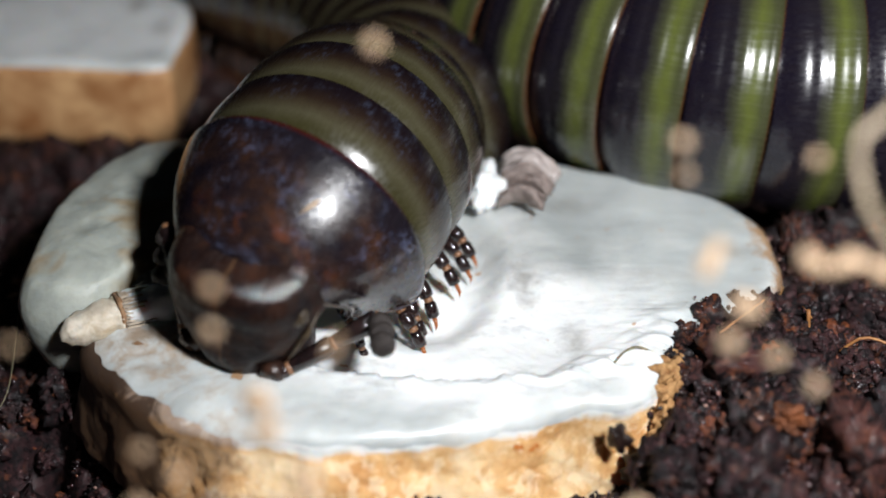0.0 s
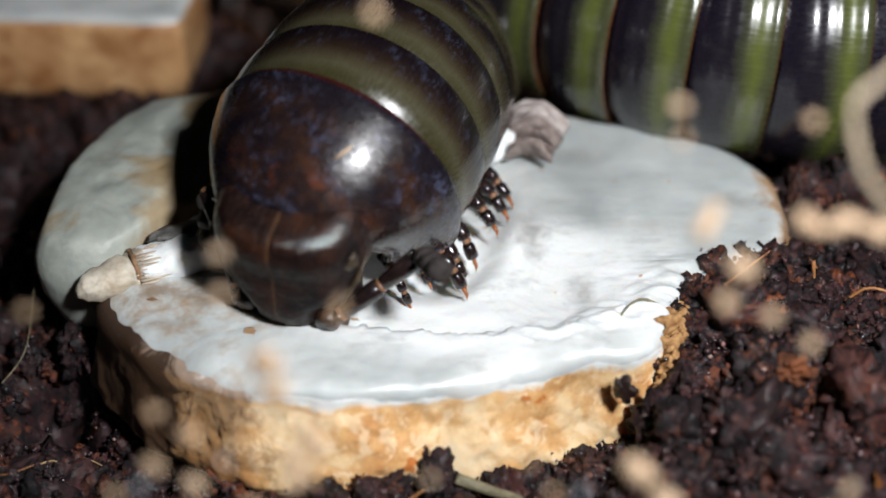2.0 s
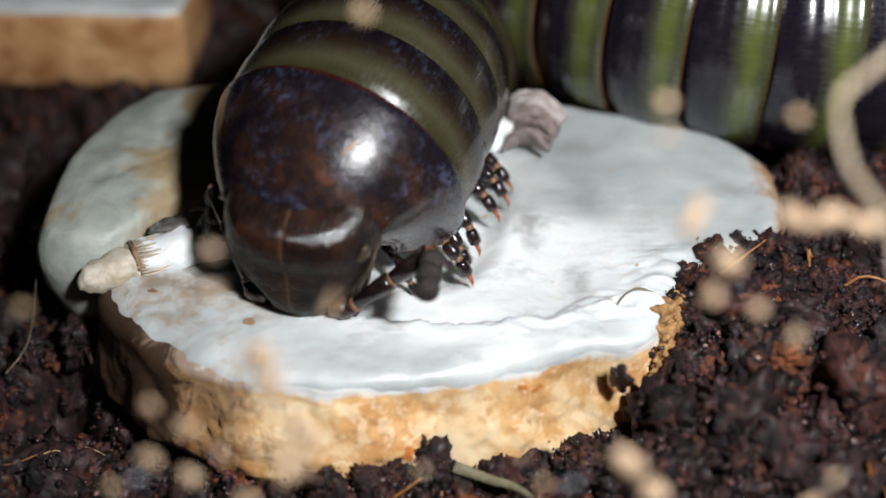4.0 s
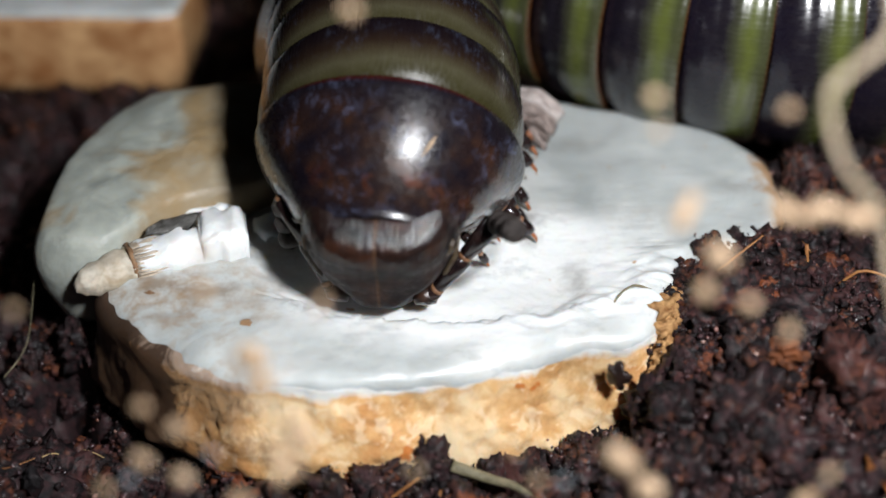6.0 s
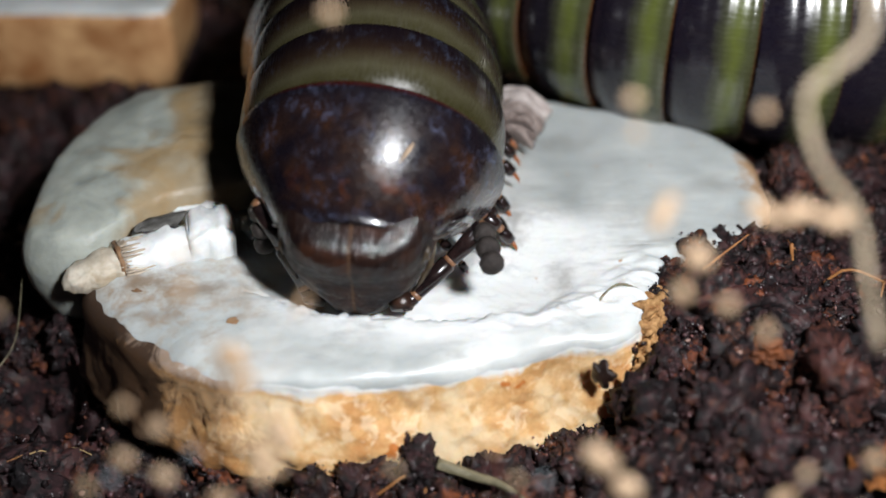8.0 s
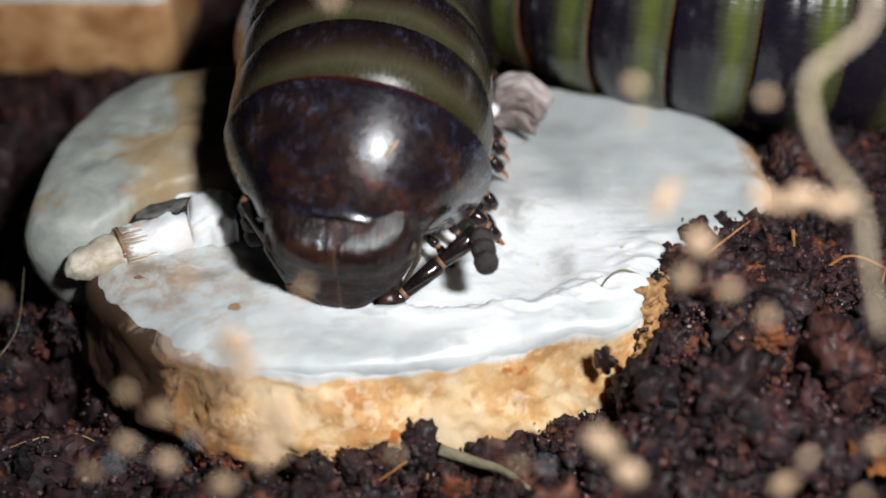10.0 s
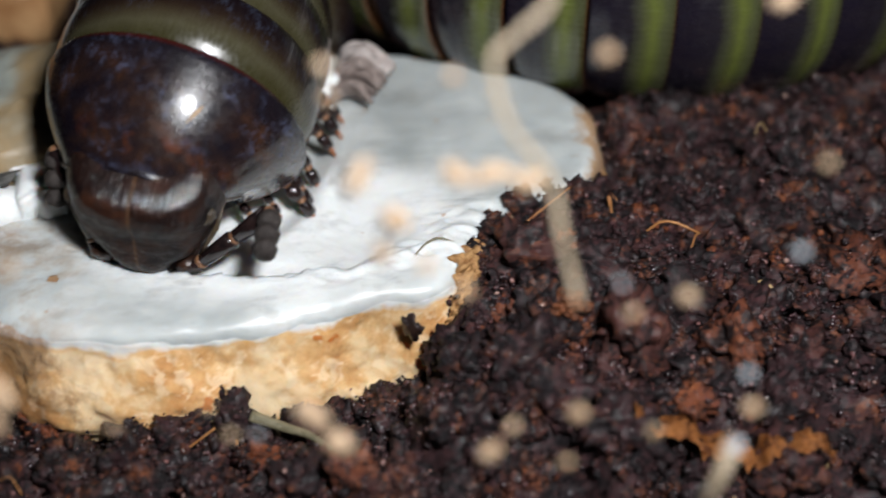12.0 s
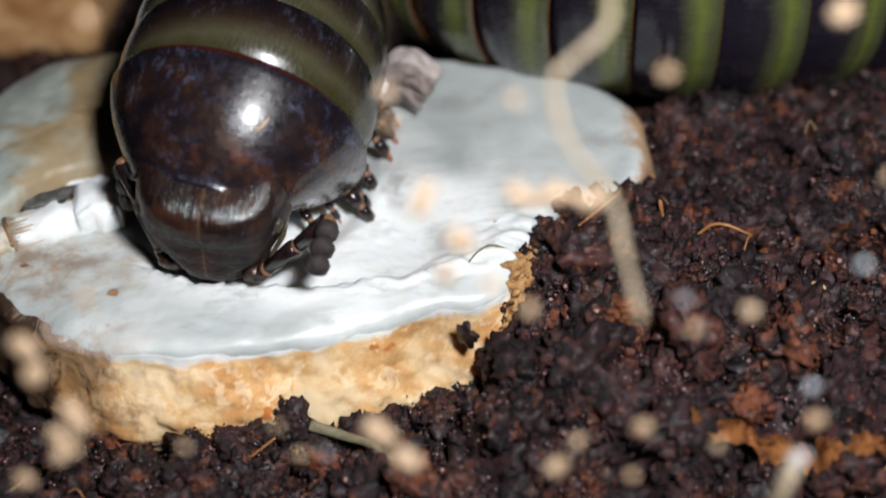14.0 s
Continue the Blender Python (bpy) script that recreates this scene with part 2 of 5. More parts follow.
def mat_collum():
    m, nt, b = shader("collum_shell", 0.3, 0.38, 0.6)
    v = coords(nt)
    n = noise_tex(nt, v, 0.4, 4, 0.6, 0.4)
    col = ramp(nt, n, [(0.36, (0.007, 0.005, 0.008)), (0.5, (0.018, 0.0095, 0.0085)), (0.66, (0.045, 0.018, 0.008))])
    y = axis(nt, v, 1)
    edge = ramp(nt, maprange(nt, y, -0.3, 6.2), [(0.0, (1, 1, 1)), (0.14, (0.6, 0.6, 0.6)), (0.3, (0, 0, 0)), (0.86, (0, 0, 0)), (0.95, (0.9, 0.9, 0.9))])
    col = mixc(nt, edge, col, (0.008, 0.006, 0.009))
    red = math_node(nt, "MULTIPLY", ramp(nt, maprange(nt, y, 3.4, 5.9), [(0.0, (0, 0, 0)), (0.55, (1, 1, 1)), (0.8, (1, 1, 1)), (1.0, (0, 0, 0))]), ramp(nt, noise_tex(nt, v, 0.33, 3), [(0.52, (0, 0, 0)), (0.66, (0.9, 0.9, 0.9))]))
    col = mixc(nt, red, col, (0.11, 0.028, 0.008))
    dust = math_node(nt, "MULTIPLY", ramp(nt, noise_tex(nt, coords(nt, (1.0, 0.7, 1.0)), 1.8, 6, 0.8, 0.3), [(0.5, (0, 0, 0)), (0.68, (0.75, 0.75, 0.75))]), ramp(nt, noise_tex(nt, v, 0.36, 2), [(0.38, (0, 0, 0)), (0.6, (1, 1, 1))]))
    hind = ramp(nt, maprange(nt, y, 2.6, -0.4), [(0.0, (0.55,) * 3), (0.7, (1, 1, 1)), (0.9, (0.6,) * 3)])
    dust = math_node(nt, "MULTIPLY", dust, hind)
    col = mixc(nt, dust, col, (0.11, 0.13, 0.22))
    col = mixc(nt, ramp(nt, maprange(nt, y, 0.4, -0.8), [(0.66, (0, 0, 0)), (0.82, (0.8, 0.8, 0.8))]), col, (0.05, 0.007, 0.004))
    nt.links.new(col, b.inputs["Base Color"])
    nt.links.new(ramp(nt, noise_tex(nt, v, 1.6, 5, 0.7), [(0.35, (0.2,) * 3), (0.7, (0.36,) * 3)]), b.inputs["Roughness"])
    nt.links.new(ramp(nt, noise_tex(nt, v, 2.4, 5, 0.75), [(0.35, (0.05,) * 3), (0.7, (0.17,) * 3)]), b.inputs["Coat Roughness"])
    bump(nt, b, noise_tex(nt, v, 2.2, 5, 0.7), 0.3, 0.0001)
    return m


def mat_head():
    m, nt, b = shader("head_shell", 0.42, 0.14)
    v = coords(nt)
    crest = ramp(nt, maprange(nt, axis(nt, v, 2), 2.4, 4.6), [(0.5, (0.0,) * 3), (0.78, (0.85,) * 3)])
    nt.links.new(crest, b.inputs["Coat Weight"])
    b.inputs["Coat Roughness"].default_value = 0.13
    b.inputs["Coat IOR"].default_value = 1.6
    col = ramp(nt, noise_tex(nt, v, 0.55, 5, 0.65, 0.6), [(0.36, (0.006, 0.0035, 0.004)), (0.5, (0.014, 0.0065, 0.005)), (0.66, (0.036, 0.014, 0.008))])
    col = mixc(nt, ramp(nt, noise_tex(nt, v, 1.7, 5, 0.75), [(0.55, (0,) * 3), (0.75, (0.5,) * 3)]), col, (0.04, 0.028, 0.024))
    seam = ramp(nt, math_node(nt, "ADD", math_node(nt, "ABSOLUTE", axis(nt, v, 0)), math_node(nt, "MULTIPLY", math_node(nt, "SUBTRACT", noise_tex(nt, v, 1.2, 2), 0.5), 0.15)), [(0.04, (0.55,) * 3), (0.12, (0, 0, 0))])
    col = mixc(nt, math_node(nt, "MULTIPLY", seam, maprange(nt, axis(nt, v, 2), -2.5, -1.0)), col, (0.11, 0.058, 0.028))
    nt.links.new(col, b.inputs["Base Color"])
    nt.links.new(ramp(nt, noise_tex(nt, v, 2.2, 4, 0.7), [(0.35, (0.3,) * 3), (0.65, (0.55,) * 3)]), b.inputs["Roughness"])
    striae = noise_tex(nt, coords(nt, (1.0, 0.12, 0.12)), 4.0, 3, 0.6)
    pits = noise_tex(nt, v, 2.6, 4, 0.65)
    bump(nt, b, math_node(nt, "ADD", math_node(nt, "MULTIPLY", striae, maprange(nt, axis(nt, v, 2), 2.4, 3.6)), pits), 0.55, 0.00018)
    nt.links.new(b.inputs["Normal"].links[0].from_socket, b.inputs["Coat Normal"])
    return m


def mat_clear():
    m = bpy.data.materials.new("clear_plastic")
    m.use_nodes = True
    nt = m.node_tree
    nt.nodes.remove(nt.nodes["Principled BSDF"])
    out = nt.nodes["Material Output"]
    tr = nt.nodes.new("ShaderNodeBsdfTransparent")
    gl = nt.nodes.new("ShaderNodeBsdfGlossy")
    gl.inputs["Roughness"].default_value = 0.02
    mx = nt.nodes.new("ShaderNodeMixShader")
    mx.inputs[0].default_value = 0.004
    nt.links.new(tr.outputs[0], mx.inputs[1])
    nt.links.new(gl.outputs[0], mx.inputs[2])
    nt.links.new(mx.outputs[0], out.inputs[0])
    return m


FLESH, SKIN, WING, SOIL = mat_flesh(), mat_skin(), mat_wing(), mat_soil()
GILL = mat_plain("gill", (0.13, 0.095, 0.082), (0.33, 0.27, 0.245), 1.1, 0.6, 0.3, 0.4, 0.1)
PALE_GILL = mat_plain("pale_gill", (0.34, 0.28, 0.26), (0.56, 0.5, 0.47), 0.9, 0.55, 0.3, 0.4, 0.1)
STEM = mat_plain("stem_flesh", (0.72, 0.74, 0.74), (0.86, 0.87, 0.86), 0.9, 0.45, 0.4, 0.4, 0.3)
VEIL = mat_plain("dried_veil", (0.13, 0.125, 0.12), (0.34, 0.33, 0.31), 1.2, 0.6, 0.3, 0.6)
OLDSKIN = mat_plain("old_skin", (0.3, 0.12, 0.04), (0.64, 0.38, 0.18), 0.28, 0.55, 0.3, 0.5)
SKINBIT = mat_plain("skin_crumb", (0.2, 0.09, 0.03), (0.5, 0.29, 0.12), 1.5, 0.6, 0.3, 0.6)
CREAM = mat_plain("stem_base", (0.36, 0.29, 0.2), (0.68, 0.62, 0.52), 0.7, 0.5, 0.4, 0.5, 0.2)
SHRED = mat_plain("veil_shred", (0.36, 0.28, 0.2), (0.6, 0.51, 0.41), 1.2, 0.6, 0.3, 0.5)
STAIN = mat_plain("stem_stain", (0.16, 0.08, 0.04), (0.36, 0.22, 0.12), 1.2, 0.6, 0.3, 0.5)
def mat_wet_grain():
    m, nt, b = shader("wet_grain", 0.33, 1.0)
    col = ramp(nt, island(nt), [(0.0, (0.008, 0.0035, 0.005)), (0.55, (0.028, 0.01, 0.013)), (0.88, (0.075, 0.027, 0.029)), (0.96, (0.16, 0.062, 0.055)), (1.0, (0.32, 0.2, 0.16))])
    nt.links.new(col, b.inputs["Base Color"])
    bump(nt, b, noise_tex(nt, coords(nt), 7.0, 2, 0.5), 0.3, 0.00004)
    return m


WETGRAIN = mat_wet_grain()
COLLUM, HEAD = mat_collum(), mat_head()
RING_A = mat_ring("ring_olive", 3.8, [(0.0, (0.028, 0.025, 0.009)), (0.18, (0.05, 0.045, 0.025)), (0.34, (0.033, 0.025, 0.014)), (0.5, (0.016, 0.009, 0.006)), (0.72, (0.007, 0.004, 0.005)), (1.0, (0.005, 0.003, 0.005))])
RING_B = mat_ring("ring_green", 4.6, [(0.0, (0.008, 0.006, 0.012)), (0.36, (0.012, 0.01, 0.014)), (0.5, (0.04, 0.042, 0.022)), (0.68, (0.085, 0.1, 0.022)), (0.85, (0.05, 0.055, 0.024)), (1.0, (0.04, 0.04, 0.018))], 0.24, 0.0)
LEG = mat_plain("leg_shell", (0.006, 0.004, 0.0045), (0.022, 0.012, 0.011), 1.2, 0.16, 0.7, 0.1)
JOINT = mat_plain("leg_joint", (0.13, 0.055, 0.025), (0.28, 0.15, 0.08), 2.0, 0.35, 0.5, 0.2)
HORN = mat_plain("horn", (0.03, 0.02, 0.012), (0.09, 0.065, 0.038), 1.2, 0.4, 0.45, 0.3)
CLUB = mat_plain("velvety_club", (0.016, 0.012, 0.011), (0.045, 0.036, 0.032), 2.5, 0.6, 0.35, 0.6)
EYE = mat_plain("dark_joint", (0.01, 0.005, 0.004), (0.04, 0.018, 0.011), 1.5, 0.3, 0.5, 0.2)
MARGIN = mat_plain("shield_rim", (0.04, 0.032, 0.027), (0.085, 0.072, 0.062), 1.5, 0.25, 0.5, 0.1)
CLAW = mat_plain("claw", (0.22, 0.06, 0.015), (0.4, 0.14, 0.04), 2.0, 0.3, 0.5, 0.0)
CRUMB = mat_plain("beige_crumb", (0.31, 0.2, 0.115), (0.5, 0.36, 0.24), 1.8, 0.6, 0.3, 0.5)
PALE = mat_plain("pale_grain", (0.25, 0.27, 0.3), (0.42, 0.44, 0.47), 1.8, 0.5, 0.4, 0.4)
ROOT = mat_plain("pale_root", (0.22, 0.17, 0.11), (0.34, 0.27, 0.19), 1.0, 0.5, 0.4, 0.3)
FIBRE = mat_plain("plant_fibre", (0.2, 0.07, 0.02), (0.42, 0.2, 0.07), 1.5, 0.45, 0.4, 0.4)
STRAW = mat_plain("straw_fibre", (0.32, 0.2, 0.08), (0.5, 0.36, 0.18), 1.5, 0.45, 0.4, 0.4)
STALK = mat_plain("old_stalk", (0.1, 0.09, 0.05), (0.22, 0.19, 0.12), 1.2, 0.5, 0.4, 0.5)
BARK = mat_plain("bark", (0.1, 0.026, 0.007), (0.5, 0.19, 0.05), 1.3, 0.5, 0.4, 0.9)
RUST = mat_plain("rusty_bark", (0.035, 0.012, 0.006), (0.2, 0.06, 0.018), 1.2, 0.5, 0.4, 1.0)
LEAF = mat_plain("rotten_leaf", (0.01, 0.006, 0.006), (0.03, 0.014, 0.011), 1.0, 0.4, 0.5, 0.7)
TANK = mat_plain("dark_plastic", (0.012, 0.012, 0.013), (0.02, 0.02, 0.021), 0.05, 0.6, 0.3, 0.0)
CLEAR = mat_clear()


# ---- building helpers: shapes are drawn in millimetres ----
def to_mesh(name, bm, material, smooth=True):
    bmesh.ops.recalc_face_normals(bm, faces=bm.faces)
    me = bpy.data.meshes.new(name)
    for v in bm.verts:
        v.co *= MM
    bm.to_mesh(me)
    bm.free()
    if smooth:
        me.shade_smooth()
    me.materials.append(material)
    return me


def thing(name, bm, material, label, category, group="", kind="", smooth=True):
    return tagged(new(name, to_mesh(name, bm, material, smooth)), label, category, group, kind)


def holder(name, label, category, group="", at=(0, 0, 0)):
    ob = new(name)
    ob.empty_display_size = 0.002
    ob.location = Vector(at) * MM
    return tagged(ob, label, category, group)


def part(name, bm, material, parent, label="", smooth=True):
    return share(name, to_mesh(name, bm, material, smooth), parent, label)


def share(name, me, parent, label="", m=None):
    ob = new(name, me)
    ob.parent = parent
    if m is not None:
        ob.matrix_basis = m
    return tagged(ob, label)


def loft(bm, rings, cap=True, closed=True):
    rows = [[bm.verts.new(p) for p in ring] for ring in rings]
    n = len(rows[0])
    for a, b in zip(rows, rows[1:]):
        for i in range(n if closed else n - 1):
            bm.faces.new((a[i], a[(i + 1) % n], b[(i + 1) % n], b[i]))
    if cap:
        bm.faces.new(rows[0][::-1])
        bm.faces.new(rows[-1])
    return rows


def frame_along(d, up=(0, 0, 1)):
    d = Vector(d).normalized()
    s = d.cross(Vector(up))
    if s.length < 1e-4:
        s = d.cross(Vector((1, 0, 0)))
    s.normalize()
    return s, s.cross(d).normalized()


def tube(bm, pts, radii, n=8, flat=1.0):
    pts = [Vector(p) for p in pts]
    rings = []
    for i, p in enumerate(pts):
        d = pts[min(i + 1, len(pts) - 1)] - pts[max(i - 1, 0)]
        s, u = frame_along(d)
        r = radii[i] if isinstance(radii, (list, tuple)) else radii
        rings.append([p + s * (r * math.cos(a)) + u * (r * flat * math.sin(a)) for a in [2 * math.pi * k / n for k in range(n)]])
    loft(bm, rings)


def curve_points(ctrl, n, closed=False):
    """Catmull-Rom through a few control points."""
    ctrl = [Vector(c) for c in ctrl]
    m = len(ctrl)
    out = []
    segs = m if closed else m - 1
    for i in range(n):
        s = i / n * segs if closed else i / (n - 1) * segs
        k = min(int(s), segs - 1)
        t = s - k
        get = (lambda j: ctrl[j % m]) if closed else (lambda j: ctrl[max(0, min(m - 1, j))])
        a, b, c, d = get(k - 1), get(k), get(k + 1), get(k + 2)
        out.append(0.5 * (2 * b + (c - a) * t + (2 * a - 5 * b + 4 * c - d) * t * t + (3 * b - a - 3 * c + d) * t ** 3))
    return out


def nz(x, y, z=0.0, s=1.0):
    return noise.noise(Vector((x * s, y * s, z * s)))


def fbm(x, y, z, s, octaves=4):
    return noise.fractal(Vector((x * s, y * s, z * s)), 0.8, 2.1, octaves)


def step01(x, a, b):
    t = max(0.0, min(1.0, (x - a) / (b - a)))
    return t * t * (3 - 2 * t)


def lump(bm, c, r, seed, squash=(1, 1, 1), sub=1, rough=0.35):
    res = bmesh.ops.create_icosphere(bm, subdivisions=sub, radius=1.0)
    rng = random.Random(seed)
    off = Vector((rng.uniform(0, 50), rng.uniform(0, 50), rng.uniform(0, 50)))
    turn = Euler((rng.uniform(0, 6), rng.uniform(0, 6), rng.uniform(0, 6))).to_matrix()
    for v in res["verts"]:
        k = 1 + rough * noise.noise(v.co * 1.3 + off) + rough * 0.5 * noise.noise(v.co * 3 + off)
        q = turn @ (v.co * k)
        v.co = Vector((q.x * squash[0], q.y * squash[1], q.z * squash[2])) * r + Vector(c)


# ---- the plan of the mushroom slice, which the soil heaps up against ----
TOP = 8.5
OUTLINE = [(-20.4, -2.2), (-17.1, -6.6), (-13.7, -8.9), (-8.4, -10.3), (-2.5, -10.1), (2.6, -8.9), (6.8, -7.4), (10.6, -6.7), (12.6, -3.0), (14.6, 0.2), (19.4, 2.0), (20.9, 7.0), (19.6, 12.2), (12.0, 16.6), (2.0, 18.5), (-8.0, 14.0), (-13.0, 4.0), (-17.5, 0.6)]
PLAN = curve_points([(x, y, 0) for x, y in OUTLINE], 60, True)


def in_mushroom(x, y):
    if not (-21.5 < x < 21.5 and -11 < y < 19):
        return False
    inside = False
    for p, q in zip(PLAN, PLAN[1:] + PLAN[:1]):
        if (p.y > y) != (q.y > y) and x < p.x + (q.x - p.x) * (y - p.y) / (q.y - p.y):
            inside = not inside
    return inside


# ---- the ground and the tank ----
def soil_height(x, y):
    z = 1.2
    z += 6.3 * step01(x - 0.5 * (y + 8), 8.7, 14.2) * step01(y, -21, -9) - 1.6 * step01(x, 17, 27)
    z += 1.7 * step01(x, 17, 32) * step01(y, -2, 9)
    z += 1.2 * step01(-y, 11.5, 16)
    z -= 4.5 * step01(1 - math.hypot((x + 24.0) / 3.6, (y + 4.5) / 5.0), 0, 0.7)
    z -= 2.6 * math.exp(-((x + 18.5) / 5.0) ** 2 - ((y + 7.5) / 4.5) ** 2)
    z += 0.9 * fbm(x, y, 0.3, 0.16, 3)
    lumps = fbm(x, y, 7.3, 0.42, 3)
    z += 1.5 * lumps - 2.4 * step01(-lumps, 0.1, 0.45)
    z += 0.55 * fbm(x, y, 3.1, 1.3, 3)
    if in_mushroom(x * 1.08, (y - 3) * 1.12 + 3):
        z = min(z, 4.0)
    return min(z, 7.4) if in_mushroom(x, y) else z


def build_soil():
    bm = bmesh.new()
    xs = [-160, -120, -90, -70, -55] + [-46 + 0.34 * i for i in range(286)] + [62, 80, 110, 160]
    ys = [-150, -110, -80, -60, -45] + [-34 + 0.34 * i for i in range(252)] + [62, 80, 110, 160]
    grid = [[bm.verts.new((x, y, soil_height(x, y))) for x in xs] for y in ys]
    for a, b in zip(grid, grid[1:]):
        for i in range(len(xs) - 1):
            bm.faces.new((a[i], a[i + 1], b[i + 1], b[i]))
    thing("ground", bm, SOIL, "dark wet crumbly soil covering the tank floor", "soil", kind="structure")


def build_tank():
    for name, c, s in (("wall_north", (0, 163, 60), (330, 4, 150)), ("wall_east", (163, 0, 60), (4, 322, 150)), ("wall_west", (-163, 0, 60), (4, 322, 150)), ("floor", (0, 0, -12), (340, 322, 4))):
        bm = bmesh.new()
        bmesh.ops.create_cube(bm, size=1.0)
        for v in bm.verts:
            v.co = Vector((v.co.x * s[0] + c[0], v.co.y * s[1] + c[1], v.co.z * s[2] + c[2]))
        thing(name, bm, TANK, "dark plastic side of the tank", "tank", kind="structure", smooth=False)


def grain_forms(seed, count, sub, rough, fine):
    forms = []
    for k in range(count):
        bm = bmesh.new()
        lump(bm, (0, 0, 0), 1.0, seed * 100 + k, sub=sub, rough=rough)
        off = Vector((3.0 * k, seed, 0))
        for v in bm.verts:
            v.co *= 1 + fine * (0.3 - abs(noise.noise(v.co * 2.0 + off)) * 1.1) + 0.7 * fine * noise.noise(v.co * 4.0 - off) + 0.22 * fine * noise.noise(v.co * 9.0 + off)
        bm.verts.index_update()
        forms.append((np.array([v.co[:] for v in bm.verts]), [[v.index for v in f.verts] for f in bm.faces]))
        bm.free()
    return forms


def scatter_mesh(name, sets, material, label, category):
    """Many small irregular lumps in one mesh: sets of (spots, seed, forms); a spot is a place and a size."""
    verts, faces, base = [], [], 0
    for spots, seed, forms in sets:
        rng = random.Random(seed)
        for c, r in spots:
            pv, pf = forms[rng.randrange(len(forms))]
            q = np.array(Euler((rng.uniform(0, 6), rng.uniform(0, 6), rng.uniform(0, 6))).to_matrix())
            sc = np.array([rng.uniform(0.7, 1.3), rng.uniform(0.7, 1.3), rng.uniform(0.6, 1.0)])
            verts.append(((pv * sc * r) @ q.T + np.array(c)) * MM)
            faces.extend([[j + base for j in f] for f in pf])
            base += len(pv)
    me = bpy.data.meshes.new(name)
    me.from_pydata(np.concatenate(verts).tolist(), [], faces)
    me.shade_smooth()
    me.materials.append(material)
    return tagged(new(name, me), label, category, kind="stuff")


def soil_spot(rng):
    while True:
        x, y = rng.triangular(-33, 43, 14), rng.triangular(-25, 30, -4)
        if not in_mushroom(x, y):
            return x, y


def on_soil(count, seed, size, lift):
    """Spots strewn over the ground."""
    rng = random.Random(seed)
    out = []
    for i in range(count):
        x, y = soil_spot(rng)
        r = size(rng)
        out.append(((x, y, soil_height(x, y) + lift(rng, r)), r))
    return out


def on_clods(clods, each, seed, low, high):
    """Spots on the upper sides of larger clods, so that they look clumped together from crumbs."""
    rng = random.Random(seed)
    out = []
    for c, r in clods:
        for i in range(each):
            d = Vector((rng.gauss(0, 1), rng.gauss(0, 1), abs(rng.gauss(0, 1)) + 0.1)).normalized()
            out.append((tuple(Vector(c) + d * (r * rng.uniform(0.75, 1.1))), low + (high - low) * rng.random() ** 2))
    return out


# where the heap of soil spills over the rim of the slice
SPILL = [(20.6, 2.2), (18.6, 1.4), (16.6, 1.3), (14.4, 0.3), (13.2, -2.2), (12.3, -4.2), (12.3, -5.6)]


def on_rim(count, seed):
    rng = random.Random(seed)
    run = curve_points([(x, y, 0) for x, y in SPILL], 60)
    out = []
    for i in range(count):
        k = rng.randrange(60)
        away = rng.uniform(-0.5, 2.6)
        r = 0.3 + 0.75 * rng.random() ** 2
        p = run[k] + Vector((0.75, -0.66, 0)) * away
        low = 2.0 * step01(k, 46, 59)
        out.append(((p.x + rng.uniform(-0.4, 0.4), p.y + rng.uniform(-0.4, 0.4), 8.5 - r * 0.6 - 0.55 * max(0, away) - low + rng.uniform(-0.3, 0.3)), r))
    return out


def build_crumbs():
    big = grain_forms(5, 9, 4, 0.6, 0.42)
    mid = grain_forms(6, 10, 3, 0.55, 0.4)
    small = grain_forms(7, 8, 2, 0.5, 0.3)
    dust = grain_forms(8, 6, 1, 0.5, 0.2)
    clods = on_soil(520, 21, lambda g: 0.7 + 1.3 * g.random() ** 2, lambda g, r: r * g.uniform(-0.4, 0.45))
    rim = on_rim(150, 27)
    scatter_mesh("soil_crumbs", [
        (clods, 41, big),
        (rim, 42, mid),
        (on_soil(1200, 22, lambda g: 0.26 + 0.45 * g.random() ** 2, lambda g, r: g.uniform(-0.2, 0.6)), 43, mid),
        (on_clods(clods, 2, 44, 0.2, 0.55), 45, mid),
        (on_clods(clods, 10, 46, 0.09, 0.28) + on_clods(rim, 4, 47, 0.08, 0.22), 48, small),
        (on_soil(2600, 23, lambda g: 0.1 + 0.22 * g.random() ** 2, lambda g, r: g.uniform(-0.1, 0.7)), 49, small),
        (on_clods(clods, 24, 50, 0.05, 0.13) + on_soil(4500, 24, lambda g: 0.05 + 0.09 * g.random(), lambda g, r: g.uniform(0.0, 0.7)), 51, dust),
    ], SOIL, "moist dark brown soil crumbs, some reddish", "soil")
    bead = grain_forms(9, 5, 1, 0.14, 0.05)
    scatter_mesh("wet_grains", [
        (on_clods(clods, 18, 52, 0.06, 0.19) + on_clods(rim, 6, 53, 0.05, 0.11), 54, bead),
        (on_soil(7000, 31, lambda g: 0.07 + 0.13 * g.random() ** 2, lambda g, r: 0.15 + 0.75 * g.random()), 55, bead),
    ], WETGRAIN, "tiny wet glistening soil grains", "soil")


